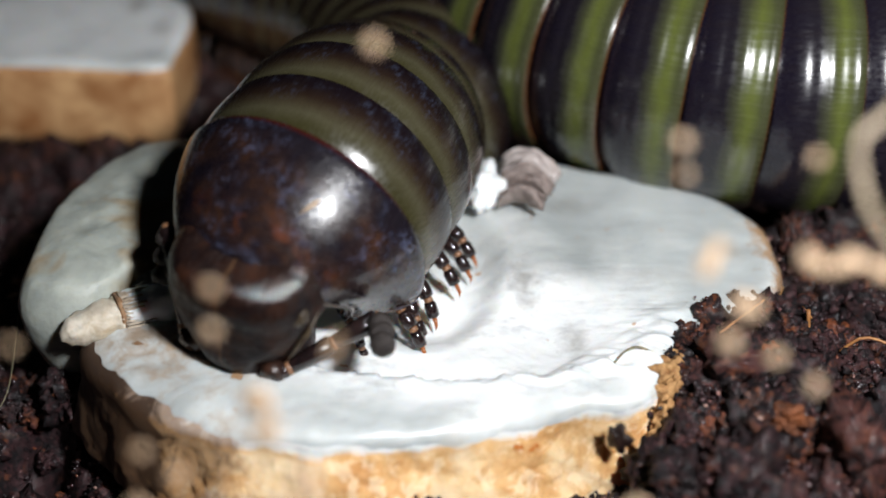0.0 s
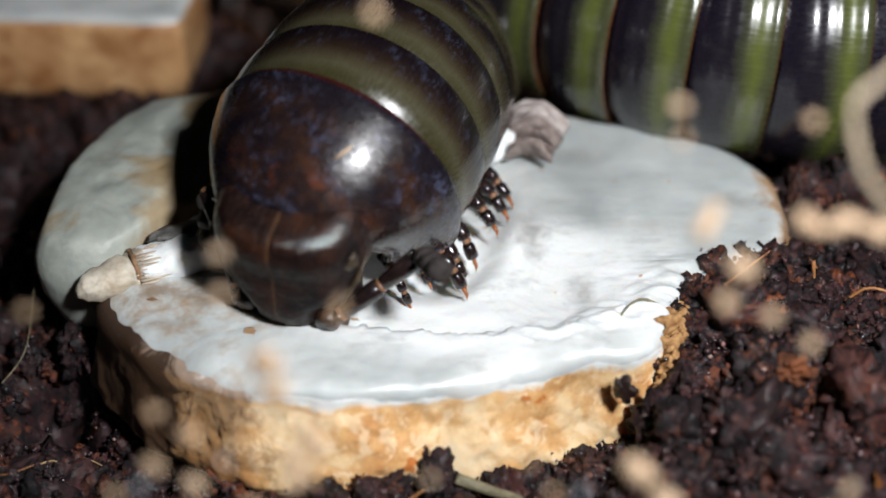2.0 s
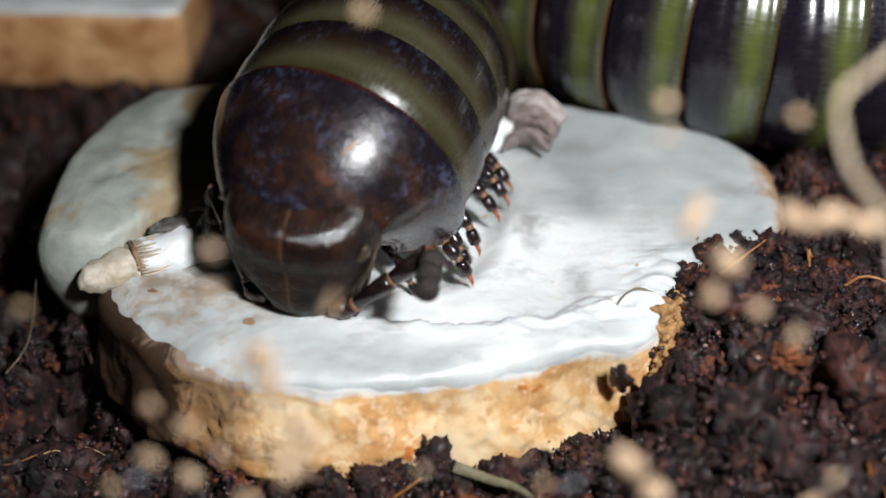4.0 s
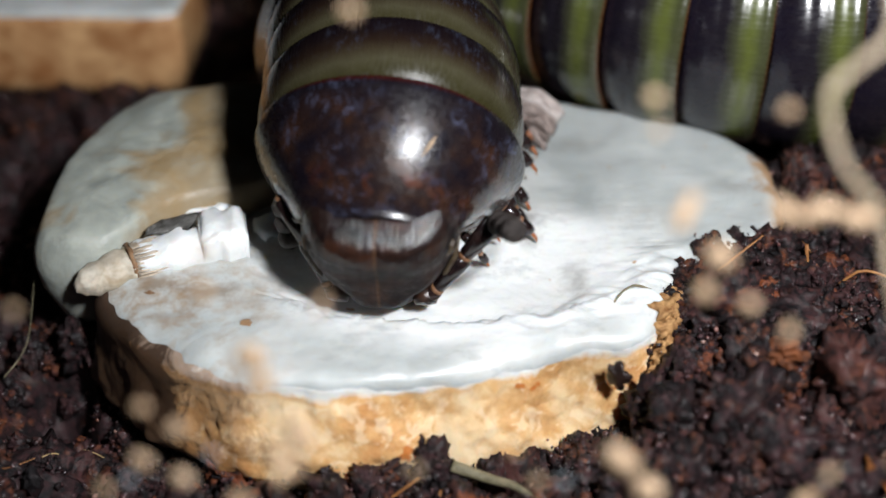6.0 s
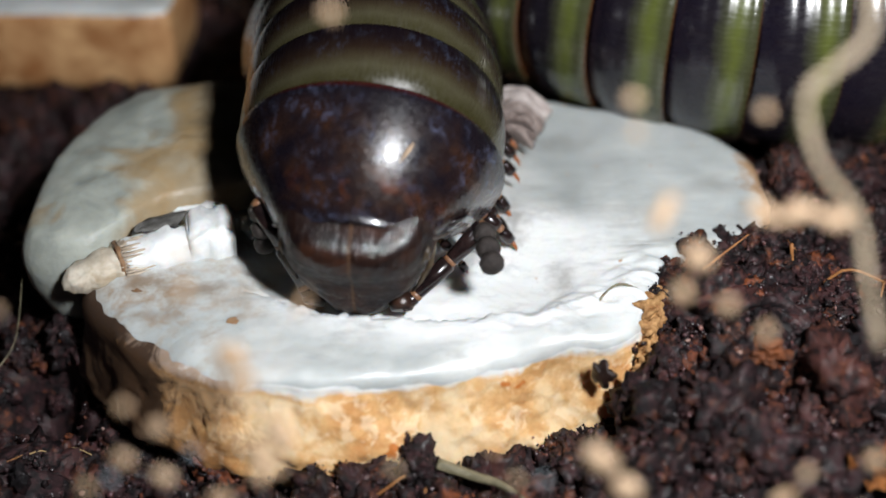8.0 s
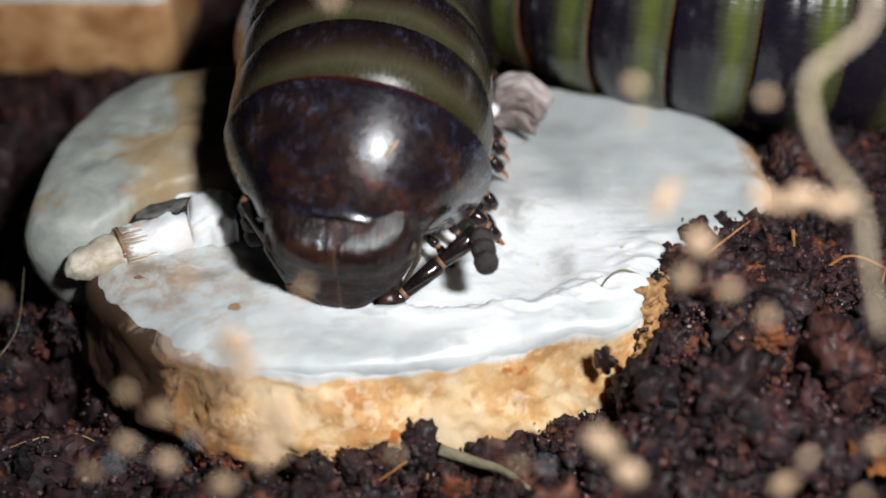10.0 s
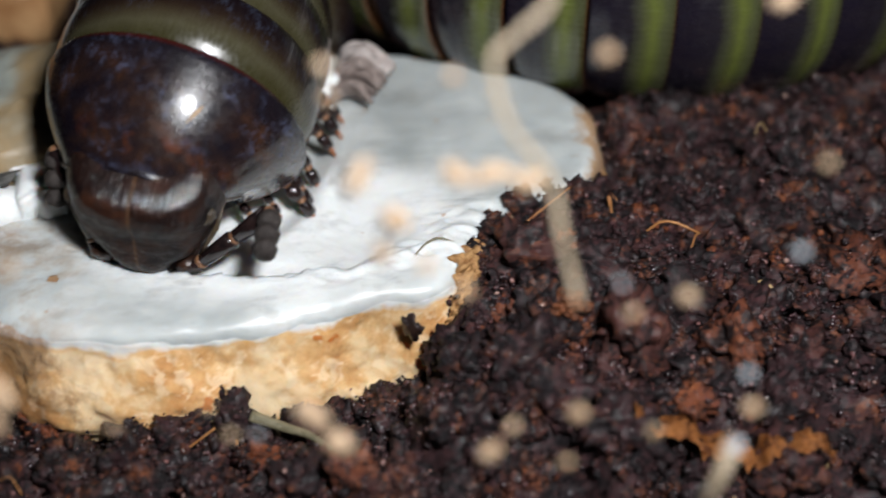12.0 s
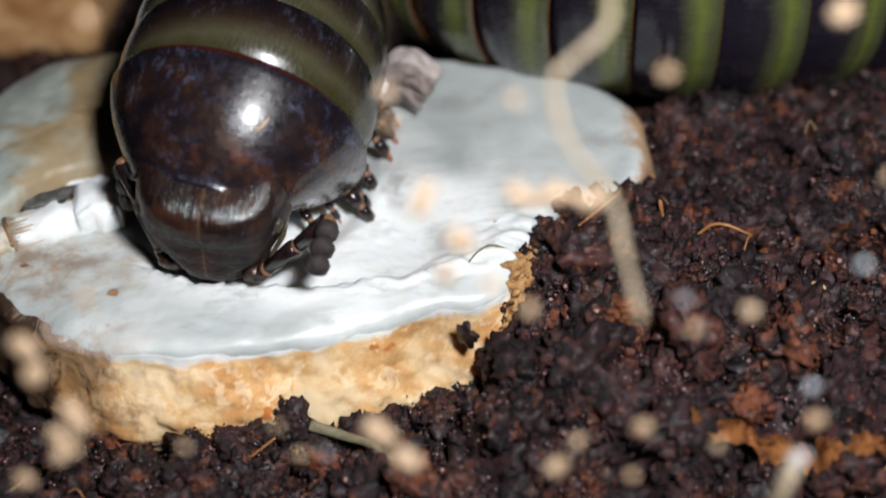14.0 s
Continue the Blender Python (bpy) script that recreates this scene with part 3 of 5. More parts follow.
# ---- the mushroom slice ----
def flesh_height(x, y):
    """Top of the slice: an eaten hollow behind a raised front rim."""
    d = math.hypot((x + 0.6) / 13.2, (y - 1.2) / 6.9) + 0.06 * fbm(x, y, 2, 0.35, 3) + 0.02 * fbm(x, y, 6, 1.2, 3)
    deep = 0.1 + 0.9 * step01(x, -13, -6.5)
    h = TOP - 0.9 * deep * step01(1.0 - d, 0.0, 0.03) * step01(13 - x, 0, 7) * step01(4 - y, 0, 6)
    h -= 0.6 * deep * step01(5 - y, 0, 5) * step01(0.88 - d, 0, 0.06) * step01(10 - x, 0, 6)
    calm = 1 - 0.65 * step01(x, 3, 9) * step01(y, -3, 2)
    h += calm * (0.16 * fbm(x, y * 1.7, 5, 0.22, 2) + 0.05 * fbm(x, y * 2.0, 9, 0.8, 3))
    h -= 1.4 * step01(1.0 - math.hypot((x + 1.5) / 6.0, (y - 6) / 8.0), 0, 0.4)
    h += 0.25 * step01(x, 9, 16)
    # gnawed ridges behind the front rim
    g = step01(1.25 - d, 0, 0.12) * step01(d, 0.8, 0.95) * step01(x, 1, 6) * step01(-y, -2, 1)
    h += g * 0.45 * (0.5 - abs(fbm(x * 0.7, y * 1.6, 3, 0.55, 3)))
    return h


def build_mushroom():
    root = holder("mushroom_slice", "half-eaten white mushroom slice with tan skin lying on soil", "mushroom", at=(0, 0, 2))
    drop = Matrix.Translation((0, 0, -2))
    n = 420
    rim = curve_points([(x, y, 0) for x, y in OUTLINE], n, True)
    cen = Vector((0, 3, 0))
    def outer(p, u):
        """The slice's side from the rounded shoulder (0) down to the soil (1)."""
        d = (p - cen).normalized()
        west = step01(-p.x, 8, 16) * step01(-p.y, -4, 3)
        w = (1 + 0.6 * nz(p.x, p.y, 4, 0.3)) * (1 + 1.1 * west)
        q = p - d * (1.1 * w)
        fh = flesh_height(q.x, q.y) - 2
        if u < 0.2:
            a = u / 0.2 * math.pi / 2
            o, z = -1.1 * w + 1.2 * w * math.sin(a), fh - 0.9 * w * (1 - math.cos(a))
        else:
            t = (u - 0.2) / 0.8
            o, z = 0.1 * w + (1.3 - 0.5 * west) * step01(t, 0, 0.7) - 1.2 * step01(t, 0.7, 1), fh - 0.9 * w - t * (7.5 - 0.9 * (w - 1))
        k = step01(u, 0.05, 0.35)
        f = fbm(p.x * 0.9, p.y * 0.9, u * 6.5, 0.42, 4)
        o += k * step01(u, 0.2, 0.45) * (0.12 * step01(f, -0.12, -0.04) + 0.1 * step01(f, 0.2, 0.27) + 0.1 * step01(f, 0.45, 0.5) - 0.14)
        o += k * (1 - 0.65 * west) * (0.4 * fbm(p.x, p.y, u * 4, 0.35, 3) + 0.1 * fbm(p.x, p.y, u * 7, 1.4, 2))
        q = p + d * o
        q.z = z
        return q

    def border(p):
        west = step01(-p.x, 8, 16) * step01(-p.y, -4, 3)
        return (0.2 + 0.035 * nz(p.x, p.y, 2, 0.45) + 0.03 * nz(p.x, p.y, 8, 1.3)) * (1 - 0.5 * west)

    # flesh
    bm = bmesh.new()
    rings = []
    for k in range(1, 41):
        s = (k / 40) ** 0.8
        ring = []
        for i, p in enumerate(rim):
            q = cen + (outer(p, 0) - cen) * s
            q.z = flesh_height(q.x, q.y) - 2
            ring.append(q)
        rings.append(ring)
    for k in range(1, 8):
        rings.append([outer(p, border(p) * k / 7) for p in rim])
    rows = loft(bm, rings, cap=False)
    top = bm.verts.new((cen.x, cen.y, flesh_height(cen.x, cen.y) - 2))
    for i in range(n):
        bm.faces.new((top, rows[0][i], rows[0][(i + 1) % n]))
    part("flesh", bm, FLESH, root, "white moist flesh with a gnawed hollow")
    # skin
    bm = bmesh.new()
    rings = []
    for k in range(44):
        t = max(0.0, (k - 1) / 42) ** 1.3
        lip = -0.05 if k == 0 else 0.015 * (1 - t)
        rings.append([outer(p, border(p) * (1 - t) + t - (0.012 if k == 0 else 0.0)) + (p - cen).normalized() * lip for p in rim])
    loft(bm, rings, cap=False)
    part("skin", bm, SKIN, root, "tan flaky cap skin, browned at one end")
    # the far lobe of the cap
    bm = bmesh.new()
    lobe = curve_points([(x, y, 0) for x, y in [(-23.9, -0.4), (-24.7, 4.5), (-24.0, 9.8), (-21.4, 15.6), (-17.0, 17.6), (-9.0, 17.0), (-7.5, 9.0), (-11.0, 5.2), (-15.2, 4.0), (-17.2, 2.6), (-20.2, -0.9)]], 120, True)
    c2 = Vector((-16.0, 9.0, 0))
    rings = []
    for k in range(1, 25):
        s = k / 24
        ring = []
        for p in lobe:
            q = c2 + (p - c2) * s
            q.z = 7.9 + 1.1 * (1 - s ** 3.0) - 1.0 * step01(s, 0.93, 1) + 0.16 * fbm(q.x, q.y, 1, 0.4, 3)
            ring.append(q)
        rings.append(ring)
    for out, z in ((0.25, 6.2), (0.1, 4.5), (-0.8, 2.0), (-2.0, -0.6)):
        rings.append([p + (p - c2).normalized() * out + Vector((0, 0, z)) for p in lobe])
    rows = loft(bm, rings, cap=False)
    top = bm.verts.new((c2.x, c2.y, 9.0))
    for i in range(len(lobe)):
        bm.faces.new((top, rows[0][i], rows[0][(i + 1) % len(lobe)]))
    part("cap_lobe", bm, WING, root, "greyish white cap lobe with a yellow-brown stain")
    # the stem, cut at its inner end
    def section(c, across, up, rx, rz, sq=0.55, seed=0.0, rough=0.12):
        out = []
        for k in range(28):
            a = 2 * math.pi * k / 28
            ca, sa = math.cos(a), math.sin(a)
            f = 1 + rough * nz(ca * 1.6, sa * 1.6, seed)
            out.append(Vector(c) + across * (rx * f * math.copysign(abs(ca) ** sq, ca)) + up * (rz * f * math.copysign(abs(sa) ** sq, sa)))
        return out

    def leg_of(prof, ax, sq):
        ax = Vector(ax).normalized()
        across, up = frame_along(ax)
        fine = []
        for p, q in zip(prof, prof[1:]):
            fine += [[a + (b - a) * k / 5 for a, b in zip(p, q)] for k in range(5)]
        fine.append(list(prof[-1]))
        return [section((x, y, z + 0.12 * nz(x, y, 3, 0.9)), across, up, rx * (1 + 0.12 * nz(x, y, 1, 1.3)), rz * (1 + 0.16 * nz(x, y, 7, 1.1)), sq, 0.35 * j, 0.22) for j, (x, y, z, rx, rz) in enumerate(fine)]

    bm = bmesh.new()
    loft(bm, leg_of([(-18.6, -1.0, 6.6, 0.9, 0.8), (-18.0, -0.7, 6.7, 1.15, 1.0), (-16.6, -0.1, 6.8, 1.3, 1.1), (-15.4, 0.4, 6.8, 1.35, 1.15), (-14.3, 0.85, 6.75, 1.3, 1.1), (-13.9, 1.0, 6.7, 1.0, 0.85)], (0.9, 0.42, 0), 0.8))
    stem = part("stem", bm, STEM, root, "white broken stem stump")
    bm = bmesh.new()
    loft(bm, leg_of([(-14.7, 0.9, 6.8, 1.2, 1.05), (-14.5, 1.0, 6.9, 1.5, 1.3), (-13.4, 1.25, 7.0, 1.55, 1.35), (-12.2, 1.4, 7.0, 1.5, 1.25), (-11.9, 1.45, 6.9, 1.3, 1.05)], (0.97, 0.2, -0.05), 0.4))
    part("cut_block", bm, STEM, stem, "cleanly cut white stem end")
    bm = bmesh.new()
    lump(bm, (-14.4, 4.0, 6.4), 1.3, 62, (1.3, 0.7, 0.7), 3, 0.5)
    lump(bm, (-11.0, 3.0, 6.0), 1.2, 63, (0.9, 1.2, 0.8), 3, 0.5)
    part("flesh_chunk", bm, STEM, stem, "torn white flesh scraps")
    bm = bmesh.new()
    loft(bm, leg_of([(-21.3, -2.7, 6.3, 0.25, 0.2), (-20.9, -2.45, 6.4, 0.7, 0.6), (-20.0, -1.9, 6.6, 1.05, 0.9), (-19.0, -1.3, 6.7, 1.2, 1.05), (-18.4, -0.95, 6.7, 1.15, 1.02), (-18.3, -0.9, 6.65, 0.9, 0.8)], (0.86, 0.5, 0), 0.85))
    part("stem_base", bm, CREAM, stem, "cream torn stem base")
    # a brown torn collar with shreds along the stem
    ax = Vector((0.9, 0.42, 0)).normalized()
    across, up = frame_along(ax)
    bm = bmesh.new()
    loft(bm, [section((-18.45, -0.95, 6.7), across, up, r, r * 0.9, 0.85, 3.0, 0.25) for r in (1.0, 1.22)] + [section((-18.2, -0.82, 6.7), across, up, r, r * 0.9, 0.85, 3.0, 0.25) for r in (1.24, 1.0)])
    part("collar", bm, STAIN, stem, "torn brown collar")
    for k in range(21):
        bm = bmesh.new()
        a = math.pi * (-0.1 + 1.2 * k / 20)
        u = across * (1.2 * math.cos(a)) + up * (1.08 * math.sin(a))
        b0 = Vector((-18.25, -0.85, 6.7)) + u
        l = 0.7 + 1.5 * ((k * 7) % 5) / 4
        tube(bm, [b0, b0 + ax * (0.5 * l) + u * 0.07, b0 + ax * l + u * 0.02], [0.17, 0.12, 0.02], 6, 0.4)
        part("veil_shred", bm, SHRED, stem)
    bm = bmesh.new()
    c00, c10, c01, c11 = Vector((-17.9, 0.3, 7.75)), Vector((-15.0, 0.7, 8.05)), Vector((-17.0, 2.4, 7.5)), Vector((-14.4, 2.5, 8.1))
    vrows = []
    for i in range(16):
        u = i / 15
        row = []
        for j in range(10):
            w = j / 9
            p = c00 * ((1 - u) * (1 - w)) + c10 * (u * (1 - w)) + c01 * ((1 - u) * w) + c11 * (u * w)
            p.z += 0.22 * math.sin(math.pi * w) + 0.2 * nz(u * 4, w * 4, 2)
            p.y += 0.25 * nz(u * 6, 0, 5) * (1 - w)
            row.append(p)
        vrows.append(row)
    loft(bm, vrows, cap=False, closed=False)
    bmesh.ops.solidify(bm, geom=bm.faces[:], thickness=0.15)
    part("veil", bm, VEIL, stem, "grey dried veil flap")
    # gills: overlapping folds that fan out from the torn flesh
    for k in range(8):
        bm = bmesh.new()
        u = k / 7
        a = Vector((3.6 + 0.5 * u, 10.6 + 4.6 * u, 7.5 + 0.7 * u))
        b = Vector((6.3 + 1.4 * u, 9.8 + 3.6 * u, 8.0 + 0.3 * u))
        rows = []
        for i in range(15):
            t = i / 14
            p = a.lerp(b, t) + Vector((0, 0.45 * math.sin(math.pi * t) + 0.2 * math.sin(4.5 * t + 1.9 * k), 0.45 * math.sin(math.pi * t) - 0.1))
            w = 0.06 + 0.16 * math.sin(math.pi * (0.12 + 0.8 * t)) ** 0.7 * (1 + 0.3 * nz(t * 3, k * 1.7, 6))
            h = (0.25 + 0.75 * math.sin(math.pi * (0.1 + 0.85 * t))) * (1 + 0.5 * nz(t * 4, k * 2.3, 1))
            rows.append([p + Vector((0.15 * math.cos(q), w * math.cos(q) - (0.45 + 0.2 * math.sin(k * 1.3)) * h * math.sin(q), h * math.sin(q))) for q in [2 * math.pi * n / 10 for n in range(10)]])
        loft(bm, rows)
        part("gill", bm, GILL if k < 5 else PALE_GILL, root, "brownish grey folded gill" if k < 5 else "pale pinkish gill fold")
    bm = bmesh.new()
    lump(bm, (2.6, 12.6, 7.6), 1.8, 5, (0.75, 1.2, 0.7), 4, 0.55)
    part("flesh_chunk", bm, STEM, root, "torn white flesh chunk")
    return root


def build_other_piece():
    root = holder("mushroom_piece", "second mushroom slice, white top and tan side", "mushroom", at=(-31, 40, 1.5))
    rim = curve_points([(x, y, 0) for x, y in [(-22.6 + 31, 31.6 - 40), (-21.4 + 31, 34 - 40), (-22.0 + 31, 44 - 40), (-30 + 31, 52 - 40), (-45 + 31, 50 - 40), (-46 + 31, 34 - 40), (-38 + 31, 31.9 - 40), (-30 + 31, 31.6 - 40)]], 120, True)
    bm = bmesh.new()
    rings = []
    for k in range(1, 16):
        s = k / 15
        rings.append([Vector((p.x * s * 0.995, p.y * s * 0.995, 6.9 - 0.3 * step01(s, 0.95, 1) + 0.12 * nz(p.x * s, p.y * s, 1, 0.4))) for p in rim])
    rings.append([Vector((p.x, p.y, 6.1)) for p in rim])
    rows = loft(bm, rings, cap=False)
    top = bm.verts.new((0, 0, 6.95))
    for i in range(120):
        bm.faces.new((top, rows[0][i], rows[0][(i + 1) % 120]))
    part("flesh", bm, FLESH, root, "greyish white cut face")
    bm = bmesh.new()
    rings = []
    for k in range(11):
        t = k / 10
        rings.append([Vector((p.x, p.y, 0)) * (1 + 0.02 * math.sin(math.pi * min(1, t + 0.1)) - 0.04 * step01(t, 0.8, 1) + 0.008 * fbm(p.x, p.y, t * 4, 0.5, 3)) + Vector((0, 0, 6.4 - 6.9 * t)) for p in rim])
    loft(bm, rings)
    part("skin", bm, OLDSKIN, root, "orange-brown cap skin with brown marks")


# ---- the millipedes ----
def ring_mesh(name, r, length, material, n=56, swell=0.0, flat=0.93):
    """One body ring, y from 0 (fore) to -length (hind), z dorsal."""
    bm = bmesh.new()
    prof = [(-0.16, 0.89), (-0.06, 0.915), (0.0, 0.935), (0.08, 0.954), (0.2, 0.974), (0.36, 0.989), (0.54, 0.998), (0.72, 1.0), (0.88, 0.997), (0.955, 0.99), (0.99, 0.978), (0.985, 0.955), (0.9, 0.93)]
    if swell:
        ts = [p[0] for p in prof[:9]]
        fine = [0.02 + 0.86 * i / 40 for i in range(41)]
        prof = prof[:2] + [(t, float(np.interp(t, ts, [p[1] for p in prof[:9]])) + swell * (math.cos(2 * math.pi * t * 2.1) + 0.4 * math.cos(2 * math.pi * t * 5.3 + 1)) * step01(t, 0, 0.15)) for t in fine] + prof[9:]
    rings = []
    for t, k in prof:
        rings.append([Vector((r * k * math.sin(a), -t * length, r * k * math.cos(a) * (1.0 if math.cos(a) > 0 else flat))) for a in [2 * math.pi * i / n for i in range(n)]])
    loft(bm, rings, cap=False)
    return to_mesh(name, bm, material)


def leg_mesh(side, seed):
    """A walking leg in jointed segments with tan joints, hanging from the belly and reaching outwards."""
    rng = random.Random(seed)
    bm = bmesh.new()
    pts = [Vector((side * x, y, z)) for x, y, z in ((0, 0, 0), (1.2, 0.1, 0.5), (2.5, 0.2, 0.6), (3.7, 0.3, 0.1), (4.6, 0.4, -0.95), (5.15, 0.45, -2.15))]
    rad = [0.46, 0.48, 0.47, 0.45, 0.4, 0.24]
    for i in range(5):
        a, b = pts[i], pts[i + 1]
        d = b - a
        tube(bm, [a + d * 0.1, a + d * 0.14, a + d * 0.3, a + d * 0.6, a + d * 0.86, a + d * 0.92], [rad[i] * 0.55, rad[i] * 0.82, rad[i], rad[i] * 1.02, rad[i] * 0.95, rad[i] * 0.6], 10)
    for k in range(9):
        i = 3 + k % 2
        a = pts[i].lerp(pts[i + 1], 0.35 + 0.07 * k)
        tube(bm, [a, a + Vector((side * rng.uniform(-0.25, 0.3), rng.uniform(-0.3, 0.3), -0.45))], [0.028, 0.008], 3)
    first = len(bm.faces)
    tube(bm, [pts[5] + Vector((0, 0, 0.1)), pts[5] + Vector((side * 0.2, 0.03, -0.4)), pts[5] + Vector((side * 0.1, 0.05, -0.9))], [0.17, 0.11, 0.012], 6)
    second = len(bm.faces)
    for i in range(1, 5):
        d = (pts[i + 1] - pts[i - 1]).normalized() * 0.2
        tube(bm, [pts[i] - d, pts[i] - d * 0.4, pts[i] + d * 0.5, pts[i] + d], [rad[i] * 0.5, rad[i] * 0.74, rad[i] * 0.74, rad[i] * 0.5], 8)
    bm.faces.ensure_lookup_table()
    for f in bm.faces[first:second]:
        f.material_index = 1
    for f in bm.faces[second:]:
        f.material_index = 2
    me = to_mesh("leg", bm, LEG)
    me.materials.append(CLAW)
    me.materials.append(JOINT)
    return me


R1, L1, STEP1, N1 = 7.8, 3.8, 3.36, 18
R2, L2, STEP2, N2 = 9.45, 4.6, 3.96, 17
# seconds, place of the neck in mm, lean, roll and downward tilt of the neck in degrees
FRONT = [
    (0.0, -8.23, 1.84, 13.20, 26, 2, 22),
    (0.5, -8.54, 1.90, 13.26, 26.5, 2, 22),
    (1.0, -7.98, 2.25, 13.85, 26, 3, 22),
    (1.5, -8.02, 2.42, 14.09, 26, 4, 22),
    (2.0, -6.78, 2.02, 13.55, 24, 5, 22),
    (2.5, -6.54, 2.11, 13.70, 23, 5, 22),
    (3.0, -6.94, 2.08, 13.64, 23.5, 5, 22),
    (5.5, -4.24, 1.81, 13.35, 10.5, 2, 25),
    (6.0, -3.35, 2.18, 13.81, 5, 1, 27),
    (6.5, -3.19, 1.89, 13.45, 3, -1, 28),
    (7.0, -3.11, 1.92, 13.48, 5.5, 1, 27),
    (9.5, -4.77, 1.70, 13.20, 6.5, 1, 26),
    (10.0, -4.53, 1.59, 13.07, 7, 1, 26),
    (10.5, -4.54, 1.89, 13.45, 10, 1, 25),
    (11.0, -4.43, 2.02, 13.62, 12, 1, 25),
    (11.5, -4.11, 2.05, 13.65, 13.5, -2, 25),
    (12.0, -4.57, 2.08, 13.64, 14, -4, 25),
    (12.5, -3.93, 2.10, 13.66, 14, -5, 25),
    (13.0, -3.23, 1.95, 13.46, 13.5, -5, 25),
    (13.5, -3.43, 1.94, 13.48, 13.5, -5, 25),
    (14.0, -4.05, 2.22, 13.81, 14, -5, 25),
]


def neck_axes(lean, roll, tilt):
    """Columns: the animal's west side, its forward way and its back."""
    e = radians(tilt)
    fwd, dors, lat = Vector((0, -math.cos(e), -math.sin(e))), Vector((0, -math.sin(e), math.cos(e))), Vector((-1, 0, 0))
    a = radians(lean)
    turn = Matrix.Rotation(-a, 3, dors)
    fwd, lat = turn @ fwd, turn @ lat
    spin = Matrix.Rotation(radians(roll), 3, fwd)
    lat, dors = spin @ lat, spin @ dors
    return Matrix((lat, fwd, dors)).transposed()


# the arched fore body comes down to this fixed hind course
HIND = [Vector((-2.6, 22.4, 9.5)), Vector((-3.0, 30, 9.2)), Vector((-6.5, 39, 9.2)), Vector((-14, 47, 9.2)), Vector((-22, 55, 9.2))]


def body_course(x, y, z, lean, roll, tilt):
    """Poses of the rings from neck to tail, in mm."""
    ax = neck_axes(lean, roll, tilt)
    c = Vector((x, y, z))
    turn, arch, bow = ax.copy(), radians(11.3), radians(4.2)
    pts = [c.copy()]
    for i in range(5):
        lat, dors = turn.col[0].copy(), turn.col[2].copy()
        turn = Matrix.Rotation(arch, 3, lat) @ Matrix.Rotation(bow, 3, dors) @ turn
        c = c - turn.col[1] * STEP1
        pts.append(c.copy())
    pts = curve_points(pts + HIND, 600)
    out, run, nextd = [], 0.0, 0.0
    dors = ax @ Vector((0, 0, 1))
    for a, b in zip(pts, pts[1:]):
        while run <= nextd < run + (b - a).length and len(out) < N1:
            fwd = (a - b).normalized()
            dors = (dors - fwd * dors.dot(fwd)).normalized()
            lat = fwd.cross(dors)
            m = Matrix((lat, fwd, dors)).transposed().to_4x4()
            m.translation = (a + (b - a).normalized() * (nextd - run)) * MM
            out.append(m)
            nextd += STEP1
        run += (b - a).length
    return out


def shield(y):
    """Half width of the collar shield along its length, in ring radii."""
    return math.sqrt(1 - ((y + 3.0) / 11.5) ** 2) / 0.9654


def collum_mesh():
    bm = bmesh.new()
    n = 72
    prof = [(-0.35, 0.972), (-0.25, 0.99)] + [(y, shield(y)) for y in (0.0, 0.4, 0.9, 1.5, 2.3, 3.1, 3.9, 4.6, 5.2, 5.7, 6.0)] + [(6.14, 0.65), (6.16, 0.63), (6.05, 0.6), (5.6, 0.58), (4.8, 0.58)]
    rings = []
    for y, k in prof:
        ring = []
        for i in range(n + 1):
            a = radians(-110 + 220 * i / n)
            w = abs(a) / radians(110)
            yy = y * (1 - 0.45 * step01(w, 0.36, 0.95)) if y > 0 else y
            yy -= 0.5 * math.cos(a) * step01(3.0 - y, 0, 3.0)
            ring.append(Vector((R1 * k * math.sin(a), yy, R1 * k * math.cos(a))))
        rings.append(ring)
    loft(bm, rings, cap=False, closed=False)
    bmesh.ops.solidify(bm, geom=bm.faces[:], thickness=0.08)
    return bm


HEAD_FORM = [(4.85, 5.2, 1.2), (4.84, 6.3, 2.1), (4.78, 7.0, 2.9), (4.58, 7.55, 3.45), (4.15, 7.92, 3.9), (3.4, 8.08, 4.2), (2.1, 8.2, 4.4), (1.0, 8.45, 4.1), (-0.4, 8.7, 3.45), (-1.6, 8.5, 3.0), (-2.8, 8.0, 2.8), (-4.0, 7.4, 2.7), (-5.1, 6.8, 2.55), (-5.9, 6.2, 2.35), (-6.3, 5.6, 1.95)]


